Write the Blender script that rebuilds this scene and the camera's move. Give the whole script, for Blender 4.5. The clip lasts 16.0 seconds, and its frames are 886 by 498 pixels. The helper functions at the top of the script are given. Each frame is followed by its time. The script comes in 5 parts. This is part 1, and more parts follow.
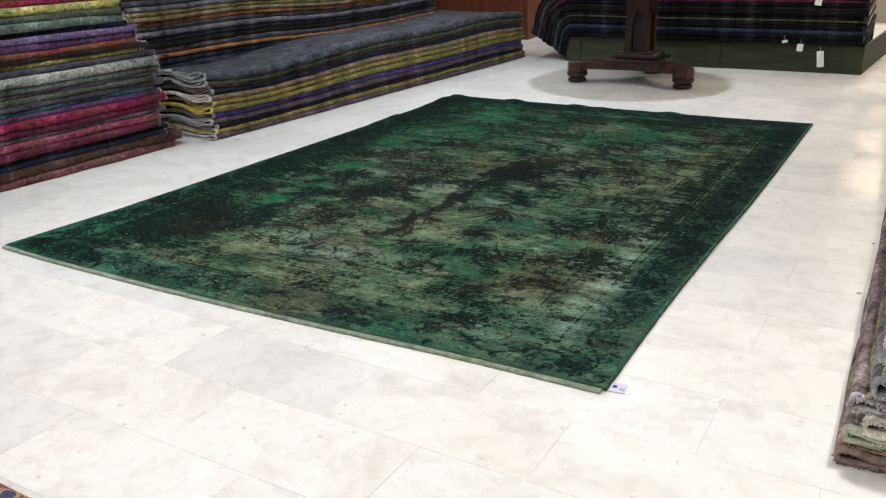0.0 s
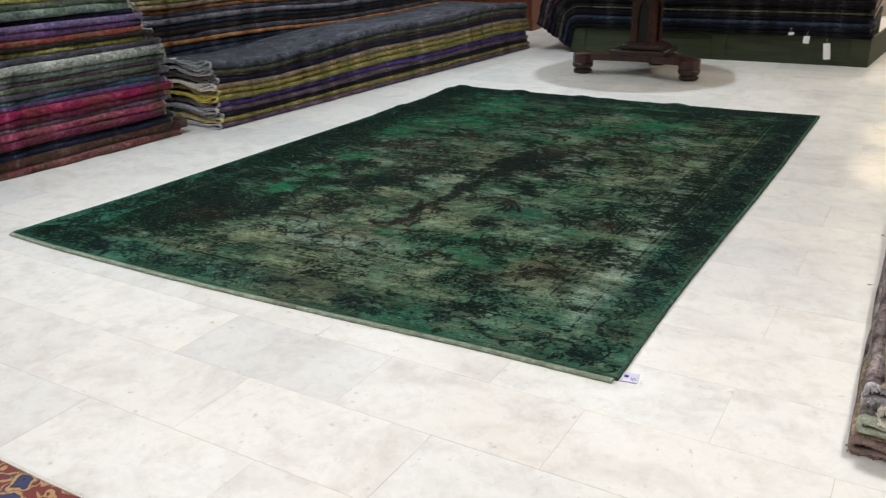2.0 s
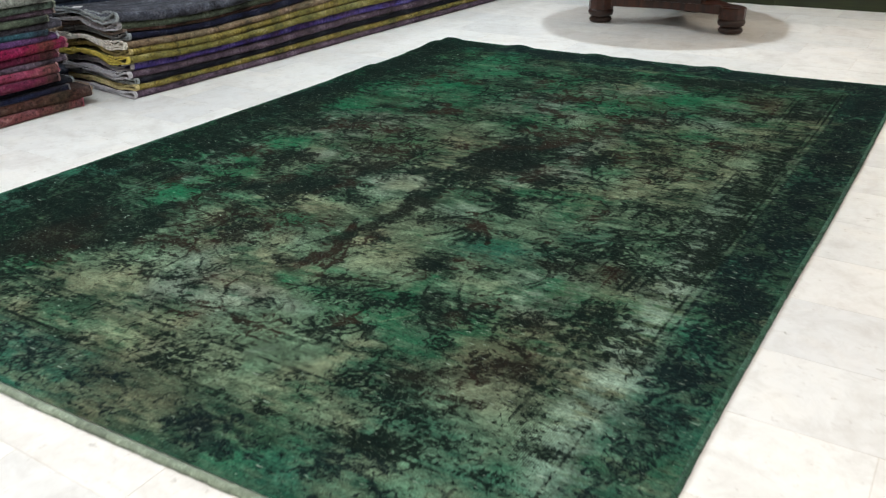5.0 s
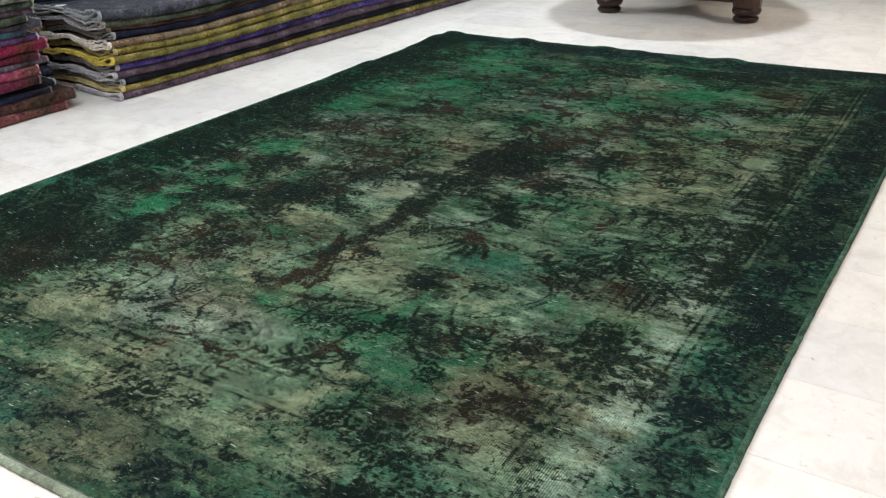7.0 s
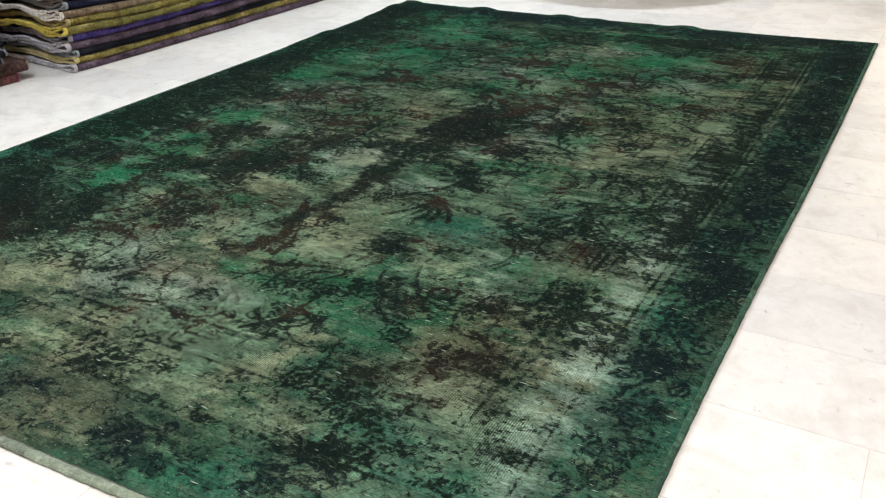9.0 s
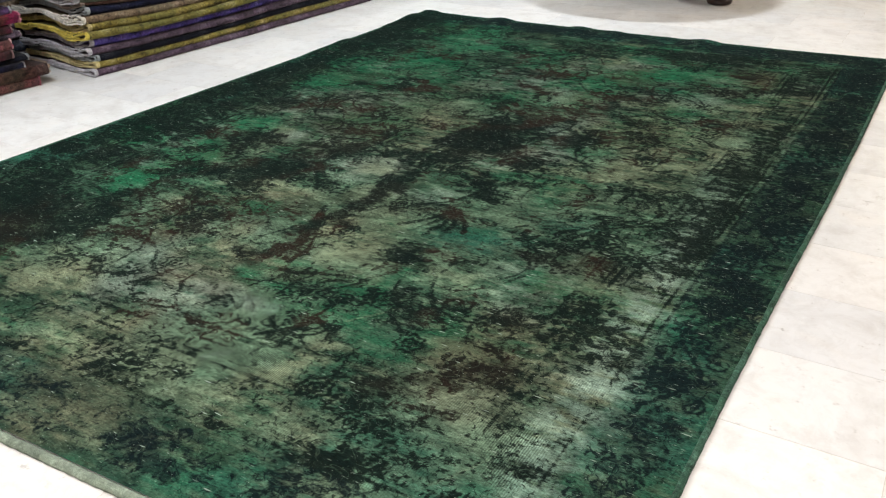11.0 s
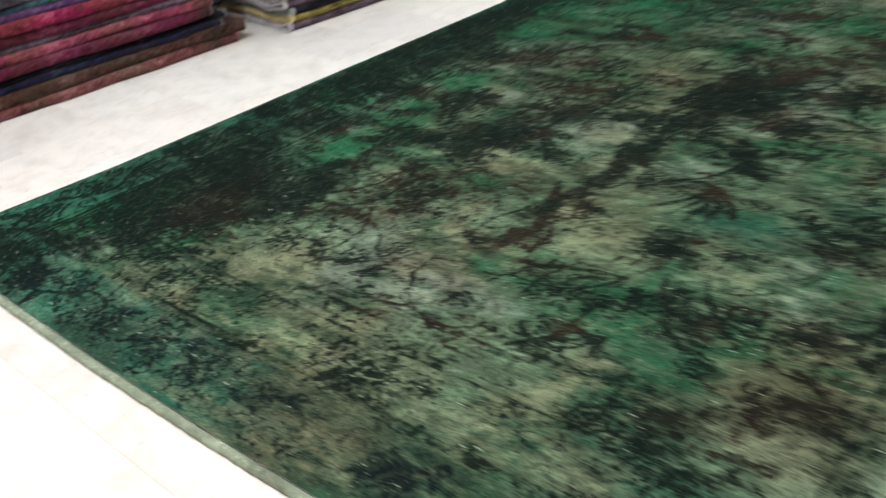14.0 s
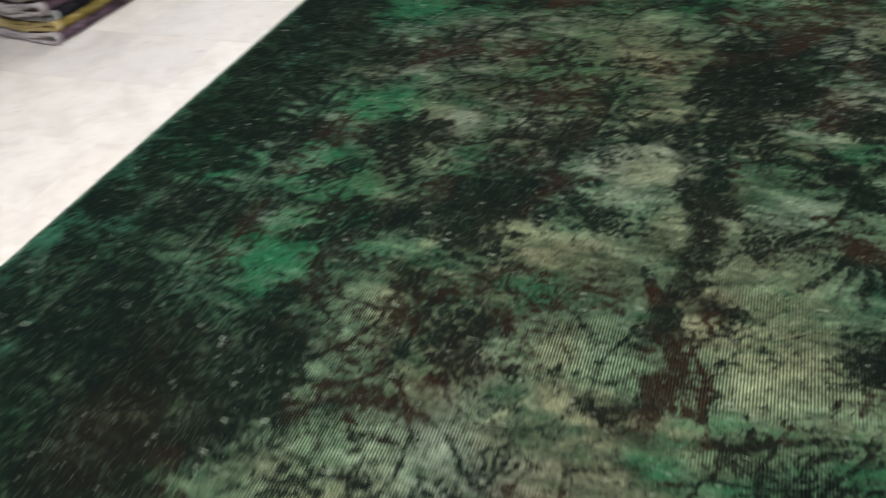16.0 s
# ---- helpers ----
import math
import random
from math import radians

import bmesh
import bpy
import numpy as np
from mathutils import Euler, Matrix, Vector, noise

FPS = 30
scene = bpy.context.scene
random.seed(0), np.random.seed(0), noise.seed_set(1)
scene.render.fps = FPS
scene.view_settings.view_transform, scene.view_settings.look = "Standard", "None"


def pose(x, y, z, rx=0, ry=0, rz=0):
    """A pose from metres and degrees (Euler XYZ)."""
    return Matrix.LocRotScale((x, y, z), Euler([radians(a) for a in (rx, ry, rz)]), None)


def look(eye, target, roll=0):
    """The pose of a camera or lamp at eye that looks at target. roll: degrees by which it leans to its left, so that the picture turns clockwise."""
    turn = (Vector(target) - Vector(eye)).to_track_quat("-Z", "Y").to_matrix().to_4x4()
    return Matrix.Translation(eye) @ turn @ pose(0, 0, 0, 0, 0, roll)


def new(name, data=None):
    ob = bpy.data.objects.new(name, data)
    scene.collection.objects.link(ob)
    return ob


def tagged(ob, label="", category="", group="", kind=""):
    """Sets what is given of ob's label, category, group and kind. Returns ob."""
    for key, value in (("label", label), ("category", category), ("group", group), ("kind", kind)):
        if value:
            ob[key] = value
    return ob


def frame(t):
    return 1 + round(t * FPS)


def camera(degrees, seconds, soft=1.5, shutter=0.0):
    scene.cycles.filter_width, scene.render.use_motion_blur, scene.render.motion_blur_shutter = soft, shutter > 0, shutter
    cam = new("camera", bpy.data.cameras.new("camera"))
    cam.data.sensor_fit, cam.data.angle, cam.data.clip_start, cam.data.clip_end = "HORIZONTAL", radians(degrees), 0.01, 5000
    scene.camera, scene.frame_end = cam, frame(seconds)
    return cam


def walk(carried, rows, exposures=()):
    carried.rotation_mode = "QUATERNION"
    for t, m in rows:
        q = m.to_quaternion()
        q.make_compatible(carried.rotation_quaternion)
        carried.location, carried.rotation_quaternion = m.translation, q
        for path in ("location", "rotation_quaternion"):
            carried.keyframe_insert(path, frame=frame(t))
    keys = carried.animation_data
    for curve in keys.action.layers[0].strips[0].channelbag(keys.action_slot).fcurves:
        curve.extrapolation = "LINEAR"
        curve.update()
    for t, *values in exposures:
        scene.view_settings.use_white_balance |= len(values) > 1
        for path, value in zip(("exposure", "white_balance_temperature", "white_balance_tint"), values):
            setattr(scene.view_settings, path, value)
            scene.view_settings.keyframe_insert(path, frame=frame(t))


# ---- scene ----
import colorsys

cam = camera(55.8, 16.0, soft=1.22, shutter=0.8)

PATH = [
    (0, (-0.058, 0.091, 1.399), (-1.014, 1.695, 0.682), -1.6),
    (0.5, (-0.06, 0.088, 1.394), (-1.025, 1.685, 0.674), -1.6),
    (1, (-0.064, 0.075, 1.398), (-1.035, 1.662, 0.665), -1.5),
    (1.5, (-0.068, 0.065, 1.391), (-1.042, 1.647, 0.652), -1.4),
    (2, (-0.094, 0.076, 1.384), (-1.047, 1.674, 0.65), -1.3),
    (2.5, (-0.149, 0.169, 1.353), (-0.981, 1.82, 0.588), -1.6),
    (2.7, (-0.143, 0.258, 1.336), (-0.927, 1.913, 0.532), -1.3),
    (3, (-0.117, 0.468, 1.319), (-0.911, 2.117, 0.511), -1.1),
    (3.5, (-0.125, 0.737, 1.322), (-1.021, 2.314, 0.479), -1.2),
    (4, (-0.281, 1.007, 1.31), (-1.218, 2.562, 0.47), -1.2),
    (4.2, (-0.342, 1.078, 1.313), (-1.283, 2.625, 0.464), -1.1),
    (6.3, (-0.546, 1.625, 1.261), (-1.565, 3.098, 0.371), -2.5),
    (6.5, (-0.552, 1.617, 1.261), (-1.552, 3.102, 0.371), -2.5),
    (7, (-0.555, 1.594, 1.262), (-1.552, 3.079, 0.368), -2.5),
    (7.5, (-0.545, 1.57, 1.255), (-1.495, 3.07, 0.333), -2.5),
    (8, (-0.535, 1.556, 1.249), (-1.454, 3.055, 0.295), -2.4),
    (8.2, (-0.535, 1.552, 1.247), (-1.444, 3.054, 0.29), -2.5),
    (10.5, (-0.55, 1.547, 1.254), (-1.469, 3.06, 0.324), -1.3),
    (11, (-0.549, 1.547, 1.256), (-1.484, 3.049, 0.323), -1.5),
    (11.5, (-0.546, 1.541, 1.254), (-1.479, 3.044, 0.321), -1.5),
    (12, (-0.543, 1.537, 1.257), (-1.473, 3.044, 0.326), -1.7),
    (12.5, (-0.55, 1.533, 1.255), (-1.479, 3.044, 0.331), -1.8),
    (13, (-0.608, 1.529, 1.254), (-1.569, 3.025, 0.338), -1.8),
    (13.5, (-0.737, 1.549, 1.256), (-1.721, 2.972, 0.253), -2.3),
    (13.7, (-0.807, 1.6, 1.226), (-1.861, 2.961, 0.207), -3.4),
    (14, (-1, 1.695, 1.221), (-2.19, 2.925, 0.185), -6.6),
    (14.5, (-1.277, 1.804, 1.244), (-2.454, 2.934, 0.088), -6.3),
    (15, (-1.646, 1.869, 1.229), (-2.666, 3.082, 0.009), -7),
    (15.2, (-1.762, 1.913, 1.225), (-2.709, 3.185, 0.007), -7.4),
    (15.5, (-1.931, 2.041, 1.19), (-2.781, 3.394, -0.013), -7.3),
    (15.8, (-2.091, 2.17, 1.202), (-2.831, 3.557, -0.033), -8.3),
    (16, (-2.208, 2.237, 1.219), (-2.811, 3.662, -0.048), -6.2),
]
walk(cam, [(t, look(eye, target, roll)) for t, eye, target, roll in PATH],
     [(0.0, 0.03, 6600, 11), (1.5, -0.13, 6550, 9.5), (2.6, -0.03, 6550, 8.5), (3.0, -0.05, 6500, 7), (4.2, 0.12, 6500, 7), (6.3, 0.3, 6650, 11.5), (13.0, 0.33, 6750, 12), (14.2, 0.33, 6950, 13), (15.2, 0.2, 6950, 14), (16.0, 0.22, 7150, 15.5)])

# ---- world, lamps, exposure ----
world = bpy.data.worlds.new("world")
scene.world = world
world.use_nodes = True
world.node_tree.nodes["Background"].inputs["Color"].default_value = (0.9, 0.95, 1.0, 1)
world.node_tree.nodes["Background"].inputs["Strength"].default_value = 0.05
CEILING = 2.75
LAMP_WATTS = 26.5


# ---- materials ----
def srgb(r, g, b):
    f = lambda c: c / 12.92 if c <= 0.04045 else ((c + 0.055) / 1.055) ** 2.4
    return (f(r / 255), f(g / 255), f(b / 255))


def material(name):
    mat = bpy.data.materials.new(name)
    mat.use_nodes = True
    tree = mat.node_tree
    return mat, tree, tree.nodes["Principled BSDF"]


def node(tree, kind, **inputs):
    n = tree.nodes.new(kind)
    for key, value in inputs.items():
        n.inputs[key.replace("_", " ")].default_value = value
    return n


def ramp(tree, source, stops):
    n = tree.nodes.new("ShaderNodeValToRGB")
    while len(n.color_ramp.elements) < len(stops):
        n.color_ramp.elements.new(0.5)
    for e, (at, colour) in zip(n.color_ramp.elements, stops):
        e.position, e.color = at, (*colour, 1)
    tree.links.new(source, n.inputs[0])
    return n.outputs[0]


def mix(tree, a, b, factor, mode="MIX"):
    n = tree.nodes.new("ShaderNodeMix")
    n.data_type, n.blend_type = "RGBA", mode
    for socket, value in ((n.inputs[0], factor), (n.inputs[6], a), (n.inputs[7], b)):
        if isinstance(value, bpy.types.NodeSocket):
            tree.links.new(value, socket)
        else:
            socket.default_value = value if isinstance(value, float) else (*value, 1)
    return n.outputs[2]


def noise_tex(tree, scale, detail=4.0, rough=0.55, stretch=None, space="Object"):
    n = node(tree, "ShaderNodeTexNoise", Scale=scale, Detail=detail, Roughness=rough)
    co = tree.nodes.new("ShaderNodeTexCoord")
    out = co.outputs[space]
    if stretch:
        m = tree.nodes.new("ShaderNodeMapping")
        m.inputs["Scale"].default_value = stretch
        tree.links.new(out, m.inputs[0])
        out = m.outputs[0]
    tree.links.new(out, n.inputs["Vector"])
    return n.outputs["Fac"]


def bump(tree, bsdf, height, strength, distance):
    n = node(tree, "ShaderNodeBump", Strength=strength, Distance=distance)
    tree.links.new(height, n.inputs["Height"])
    tree.links.new(n.outputs[0], bsdf.inputs["Normal"])


GREY = lambda v: (v, v, v)


def pile_material(name, colour, spread=0.9, fleck=0.95):
    """Wool seen at a fold: a dyed ground with faded, dark and differently dyed motifs of the old pattern."""
    mat, tree, b = material(name)
    grey = sum(colour) / 3
    h, l, sat = colorsys.rgb_to_hls(*(min(1.0, c) for c in colour))
    dark = tuple(0.2 * c + 0.04 * grey for c in colour)
    pale = tuple(min(1, c * 1.4 + grey * 0.35 + 0.02) for c in colour)
    cooler = colorsys.hls_to_rgb((h + 0.06) % 1.0, l * 0.85, sat * 0.7)
    warmer = colorsys.hls_to_rgb((h - 0.035) % 1.0, l * 1.1, sat * 0.75)
    n1 = noise_tex(tree, 9.0, 5, 0.7, (1.0, 0.7, 1.0))
    n2 = noise_tex(tree, 56, 5, 0.78)
    n3 = noise_tex(tree, 420, 2, 0.6)
    n4 = noise_tex(tree, 3.4, 3, 0.6)
    n5 = noise_tex(tree, 22, 3, 0.6, (1.0, 0.6, 1.0))
    c = ramp(tree, n1, ((0.40, dark), (0.46, colour), (0.54, colour), (0.61, pale)))
    c = mix(tree, colour, c, spread)
    c = mix(tree, c, cooler, ramp(tree, n4, ((0.50, GREY(0.0)), (0.58, GREY(0.55 * spread)))))
    c = mix(tree, c, warmer, ramp(tree, n4, ((0.36, GREY(0.45 * spread)), (0.45, GREY(0.0)))))
    c = mix(tree, c, ramp(tree, n5, ((0.36, GREY(0.35)), (0.44, GREY(1.0)), (0.6, GREY(1.0)), (0.68, GREY(1.5)))), 0.75 * fleck, "MULTIPLY")
    c = mix(tree, c, ramp(tree, n2, ((0.38, GREY(0.35)), (0.47, GREY(0.95)), (0.55, GREY(1.05)), (0.64, GREY(1.9)))), fleck, "MULTIPLY")
    c = mix(tree, c, ramp(tree, n3, ((0.3, GREY(0.5)), (0.7, GREY(1.45)))), 0.7, "MULTIPLY")
    tree.links.new(c, b.inputs["Base Color"])
    b.inputs["Roughness"].default_value = 0.95
    b.inputs["Specular IOR Level"].default_value = 0.06
    b.inputs["Sheen Weight"].default_value = 0.06
    bump(tree, b, mix(tree, n3, n2, 0.4), 0.6, 0.006)
    return mat


def marble_material(name, parts):
    mat, tree, b = material(name)
    if parts:
        rnd = tree.nodes.new("ShaderNodeObjectInfo").outputs["Random"]
    else:
        rnd = tree.nodes.new("ShaderNodeNewGeometry").outputs["Random Per Island"]
    geo = tree.nodes.new("ShaderNodeNewGeometry").outputs["Position"]
    off = node(tree, "ShaderNodeVectorMath")
    off.operation = "ADD"
    comb = tree.nodes.new("ShaderNodeCombineXYZ")
    mul = node(tree, "ShaderNodeMath")
    mul.operation, mul.inputs[1].default_value = "MULTIPLY", 37.0
    tree.links.new(rnd, mul.inputs[0])
    tree.links.new(mul.outputs[0], comb.inputs[2])
    tree.links.new(geo, off.inputs[0])
    tree.links.new(comb.outputs[0], off.inputs[1])

    def tex(scale, detail, rough, dist=0.0):
        n = node(tree, "ShaderNodeTexNoise", Scale=scale, Detail=detail, Roughness=rough, Distortion=dist)
        tree.links.new(off.outputs[0], n.inputs["Vector"])
        return n.outputs["Fac"]

    tint = ramp(tree, rnd, ((0.0, srgb(225, 224, 224)), (0.2, srgb(232, 229, 226)), (0.5, srgb(238, 235, 232)), (0.75, srgb(234, 233, 231)), (1.0, srgb(227, 225, 224))))
    cloud = ramp(tree, tex(3.0, 6, 0.62, 0.8), ((0.3, (0.82, 0.80, 0.78)), (0.5, GREY(0.98)), (0.75, (1.03, 1.0, 0.96))))
    vein = ramp(tree, tex(5.5, 7, 0.7, 1.6), ((0.44, GREY(1.0)), (0.5, (0.945, 0.94, 0.93)), (0.56, GREY(1.0))))
    speck = ramp(tree, tex(30, 4, 0.66), ((0.28, (0.5, 0.47, 0.44)), (0.325, (0.88, 0.86, 0.84)), (0.39, GREY(1.0))))
    mottle = ramp(tree, tex(11.0, 5, 0.7, 0.4), ((0.34, (0.84, 0.82, 0.80)), (0.52, GREY(1.0))))
    c = mix(tree, tint, cloud, 0.8, "MULTIPLY")
    c = mix(tree, c, vein, 0.55, "MULTIPLY")
    c = mix(tree, c, speck, 0.6, "MULTIPLY")
    c = mix(tree, c, mottle, 0.6, "MULTIPLY")
    tree.links.new(c, b.inputs["Base Color"])
    r = ramp(tree, tex(7, 4, 0.6), ((0.3, GREY(0.3)), (0.7, GREY(0.42))))
    tree.links.new(r, b.inputs["Roughness"])
    b.inputs["Specular IOR Level"].default_value = 0.36
    bump(tree, b, tex(2.2, 2, 0.5), 0.06, 0.01)
    return mat


def plaster_material(name, colour):
    mat, tree, b = material(name)
    c = mix(tree, colour, ramp(tree, noise_tex(tree, 1.3, 5, 0.6), ((0.3, GREY(0.93)), (0.7, GREY(1.03)))), 0.8, "MULTIPLY")
    tree.links.new(c, b.inputs["Base Color"])
    b.inputs["Roughness"].default_value = 0.85
    bump(tree, b, noise_tex(tree, 90, 3), 0.15, 0.003)
    return mat


def wood_material(name, dark, light, gloss, stretch=(14, 1.2, 14), scale=2.4):
    mat, tree, b = material(name)
    grain = noise_tex(tree, scale, 6, 0.62, stretch)
    fine = noise_tex(tree, scale * 9, 3, 0.6, stretch)
    wear = noise_tex(tree, 5, 4, 0.6)
    c = ramp(tree, grain, ((0.3, dark), (0.7, light)))
    c = mix(tree, c, ramp(tree, fine, ((0.3, GREY(0.7)), (0.65, GREY(1.1)))), 0.6, "MULTIPLY")
    c = mix(tree, c, ramp(tree, wear, ((0.3, GREY(0.7)), (0.7, GREY(1.2)))), 0.5, "MULTIPLY")
    tree.links.new(c, b.inputs["Base Color"])
    b.inputs["Roughness"].default_value = gloss
    bump(tree, b, fine, 0.2, 0.002)
    return mat


def plain_material(name, colour, rough=0.6, metal=0.0):
    mat, tree, b = material(name)
    c = mix(tree, colour, ramp(tree, noise_tex(tree, 30, 4), ((0.3, GREY(0.85)), (0.7, GREY(1.08)))), 0.7, "MULTIPLY")
    tree.links.new(c, b.inputs["Base Color"])
    b.inputs["Roughness"].default_value, b.inputs["Metallic"].default_value = rough, metal
    return mat


def rug_material():
    """Overdyed worn wool: the dye lies in the mesh's attributes; torn drawing, scrolls, knots, warps and lint come on top."""
    mat, tree, b = material("overdyed_wool")

    def attribute(name):
        n = tree.nodes.new("ShaderNodeAttribute")
        n.attribute_name = name
        return n

    def sums(a, k, add):
        """a * k + add, where add is a number or a socket."""
        n = node(tree, "ShaderNodeMath")
        n.operation, n.inputs[1].default_value = "MULTIPLY_ADD", k
        tree.links.new(a, n.inputs[0])
        if isinstance(add, float):
            n.inputs[2].default_value = add
        else:
            tree.links.new(add, n.inputs[2])
        return n.outputs[0]

    dye, worn, ink = attribute("dye"), attribute("worn"), attribute("ink")
    place = tree.nodes.new("ShaderNodeMapping")
    place.inputs["Scale"].default_value = (0.85, 1.0, 1.0)
    tree.links.new(tree.nodes.new("ShaderNodeTexCoord").outputs["Object"], place.inputs[0])

    def tex(scale, detail, rough, distortion):
        n = node(tree, "ShaderNodeTexNoise", Scale=scale, Detail=detail, Roughness=rough, Distortion=distortion)
        tree.links.new(place.outputs[0], n.inputs["Vector"])
        return n.outputs["Fac"]

    def lines(scale, band, distortion, detail=1.0):
        """Drawn contours: closed curls and leaf outlines of hand-knotted work."""
        return ramp(tree, tex(scale, detail, 0.5, distortion), ((0.5 - band, GREY(0.0)), (0.5 - band * 0.4, GREY(1.0)), (0.5 + band * 0.4, GREY(1.0)), (0.5 + band, GREY(0.0))))

    frayed, fuzz = tex(36.0, 6.0, 0.7, 0.9), tex(78.0, 4.0, 0.75, 0.6)
    weft = noise_tex(tree, 150, 3, 0.6, (0.14, 1.0, 1.0))
    # how much of the ink is left, knot by knot
    amount = sums(frayed, 0.66, -0.485)
    amount = sums(noise_tex(tree, 52, 3, 0.65, (0.09, 1.0, 1.0)), 0.36, amount)
    amount = sums(fuzz, 0.6, amount)
    amount = sums(weft, 0.4, amount)
    amount = sums(ink.outputs["Alpha"], 0.66, amount)
    amount = sums(lines(14.0, 0.034, 1.5), 0.15, amount)
    amount = sums(lines(25.0, 0.04, 1.2), 0.13, amount)
    left_over = ramp(tree, amount, ((0.71, GREY(0.0)), (0.81, GREY(0.5)), (0.95, GREY(0.95))))
    c = mix(tree, dye.outputs["Color"], ink.outputs["Color"], left_over)
    # pale scrolls that stay inside the dark parts
    pale = mix(tree, dye.outputs["Color"], srgb(92, 116, 96), 0.45)
    scroll = mix(tree, lines(19.0, 0.026, 1.7), ramp(tree, frayed, ((0.40, GREY(0.0)), (0.56, GREY(0.34)))), 1.0, "MULTIPLY")
    c = mix(tree, c, pale, scroll)
    c = mix(tree, c, srgb(16, 20, 20), mix(tree, lines(33.0, 0.03, 1.0), ramp(tree, fuzz, ((0.42, GREY(0.0)), (0.6, GREY(0.6)))), 1.0, "MULTIPLY"))
    grain = noise_tex(tree, 190, 3, 0.65, (0.45, 1.0, 1.0))
    knots = noise_tex(tree, 620, 2, 0.7)
    c = mix(tree, c, ramp(tree, grain, ((0.28, GREY(0.4)), (0.5, GREY(1.0)), (0.72, GREY(1.7)))), 0.8, "MULTIPLY")
    c = mix(tree, c, ramp(tree, knots, ((0.3, GREY(0.65)), (0.7, GREY(1.3)))), 0.6, "MULTIPLY")
    # bare warps
    warp = node(tree, "ShaderNodeTexWave", Scale=52.0, Distortion=1.0, Detail=1.0, Detail_Scale=2.0)
    tree.links.new(tree.nodes.new("ShaderNodeTexCoord").outputs["Object"], warp.inputs["Vector"])
    ribs = ramp(tree, warp.outputs["Color"], ((0.15, GREY(0.5)), (0.5, GREY(0.95)), (0.85, GREY(1.5))))
    c = mix(tree, c, mix(tree, GREY(1.0), ribs, worn.outputs["Fac"]), 1.0, "MULTIPLY")
    lint = ramp(tree, noise_tex(tree, 100, 1.5, 0.4, (0.26, 1.5, 1)), ((0.71, GREY(0.0)), (0.77, GREY(0.85))))
    c = mix(tree, c, srgb(150, 166, 152), lint)
    dust = ramp(tree, noise_tex(tree, 230, 1.0, 0.4, (0.6, 1.3, 1)), ((0.74, GREY(0.0)), (0.79, GREY(0.75))))
    c = mix(tree, c, srgb(140, 152, 140), dust)
    tree.links.new(c, b.inputs["Base Color"])
    b.inputs["Roughness"].default_value = 0.92
    b.inputs["Specular IOR Level"].default_value = 0.03
    bump(tree, b, mix(tree, grain, knots, 0.5), 0.5, 0.004)
    return mat


PALETTE = dict(
    salmon=(124, 74, 68), brown=(82, 56, 44), umber=(46, 36, 32), navy=(32, 36, 56), ink=(16, 18, 28), wine=(104, 36, 58),
    rose=(150, 66, 84), magenta=(146, 32, 70), pink=(152, 88, 100), ash=(112, 108, 110), smoke=(80, 76, 80), slate=(90, 102, 116),
    steel=(50, 60, 70), sage=(108, 124, 104), moss=(88, 96, 74), bone=(164, 166, 146), olive=(130, 120, 58), ochre=(146, 130, 62),
    lemon=(188, 180, 92), tan=(138, 116, 86), purple=(80, 64, 124), plum=(96, 62, 100), mauve=(100, 82, 90), lilac=(118, 98, 130),
    rust=(140, 68, 54), orange=(166, 106, 58), black=(18, 18, 22), denim=(82, 84, 88), violet=(92, 78, 146), teal=(52, 84, 88), cream=(190, 180, 156), fog=(138, 138, 142),
)
def worn_tone(rgb, pale=0.0):
    r, g, b = srgb(*rgb)
    c = (r * 0.72, g * 0.72, b * 0.86)
    return tuple(v * (1 - pale) + k * pale for v, k in zip(c, (0.56, 0.53, 0.49)))


PILE = {k: pile_material("wool_" + k, worn_tone(v)) for k, v in PALETTE.items()}
PALE_PILE = {k: pile_material("faded_wool_" + k, tuple(k * 1.02 * (0.74 * c + 0.07 * sum(srgb(*v)) + 0.05) for c, k in zip(srgb(*v), (1.08, 1.0, 0.9)))) for k, v in PALETTE.items() if k in "umber tan slate ash fog sage moss mauve rust ochre pink magenta olive smoke rose bone plum navy".split()}
CUT = {k: pile_material("cut_ends_" + k, tuple(1.25 * c + p for c, p in zip(srgb(*v), (0.2, 0.185, 0.165))), 0.35, 0.35) for k, v in PALETTE.items()}
RIM = {k: pile_material("pile_rim_" + k, v, 0.3, 0.45) for k, v in dict(cream=(0.78, 0.72, 0.64), sage=(0.5, 0.53, 0.43), slate=(0.36, 0.39, 0.4), ochre=(0.62, 0.49, 0.1), pink=(0.7, 0.4, 0.4),
    mauve=(0.3, 0.22, 0.2), tan=(0.52, 0.4, 0.31), grey=(0.5, 0.48, 0.51), rose=(0.62, 0.2, 0.26)).items()}
FRINGE_PALE = pile_material("warp_ends_pale", srgb(178, 164, 156), 0.25, 0.3)
FRINGE_DIM = pile_material("warp_ends_dim", srgb(92, 88, 86), 0.5)
MARBLE, MARBLE_REST = marble_material("marble_tile", True), marble_material("marble_tile_rest", False)
GROUT = plain_material("grout", srgb(206, 197, 186), 0.8)
# Wall tone is dark to cut bounce, in place of goods along the walls.
WALL, CEIL = plaster_material("wall_paint", srgb(150, 140, 126)), plaster_material("ceiling_paint", srgb(236, 235, 231))
WALNUT = wood_material("polished_walnut", srgb(28, 13, 8), srgb(84, 42, 24), 0.28)
EBONY = wood_material("black_stained_panel", srgb(9, 8, 9), srgb(22, 19, 20), 0.4)
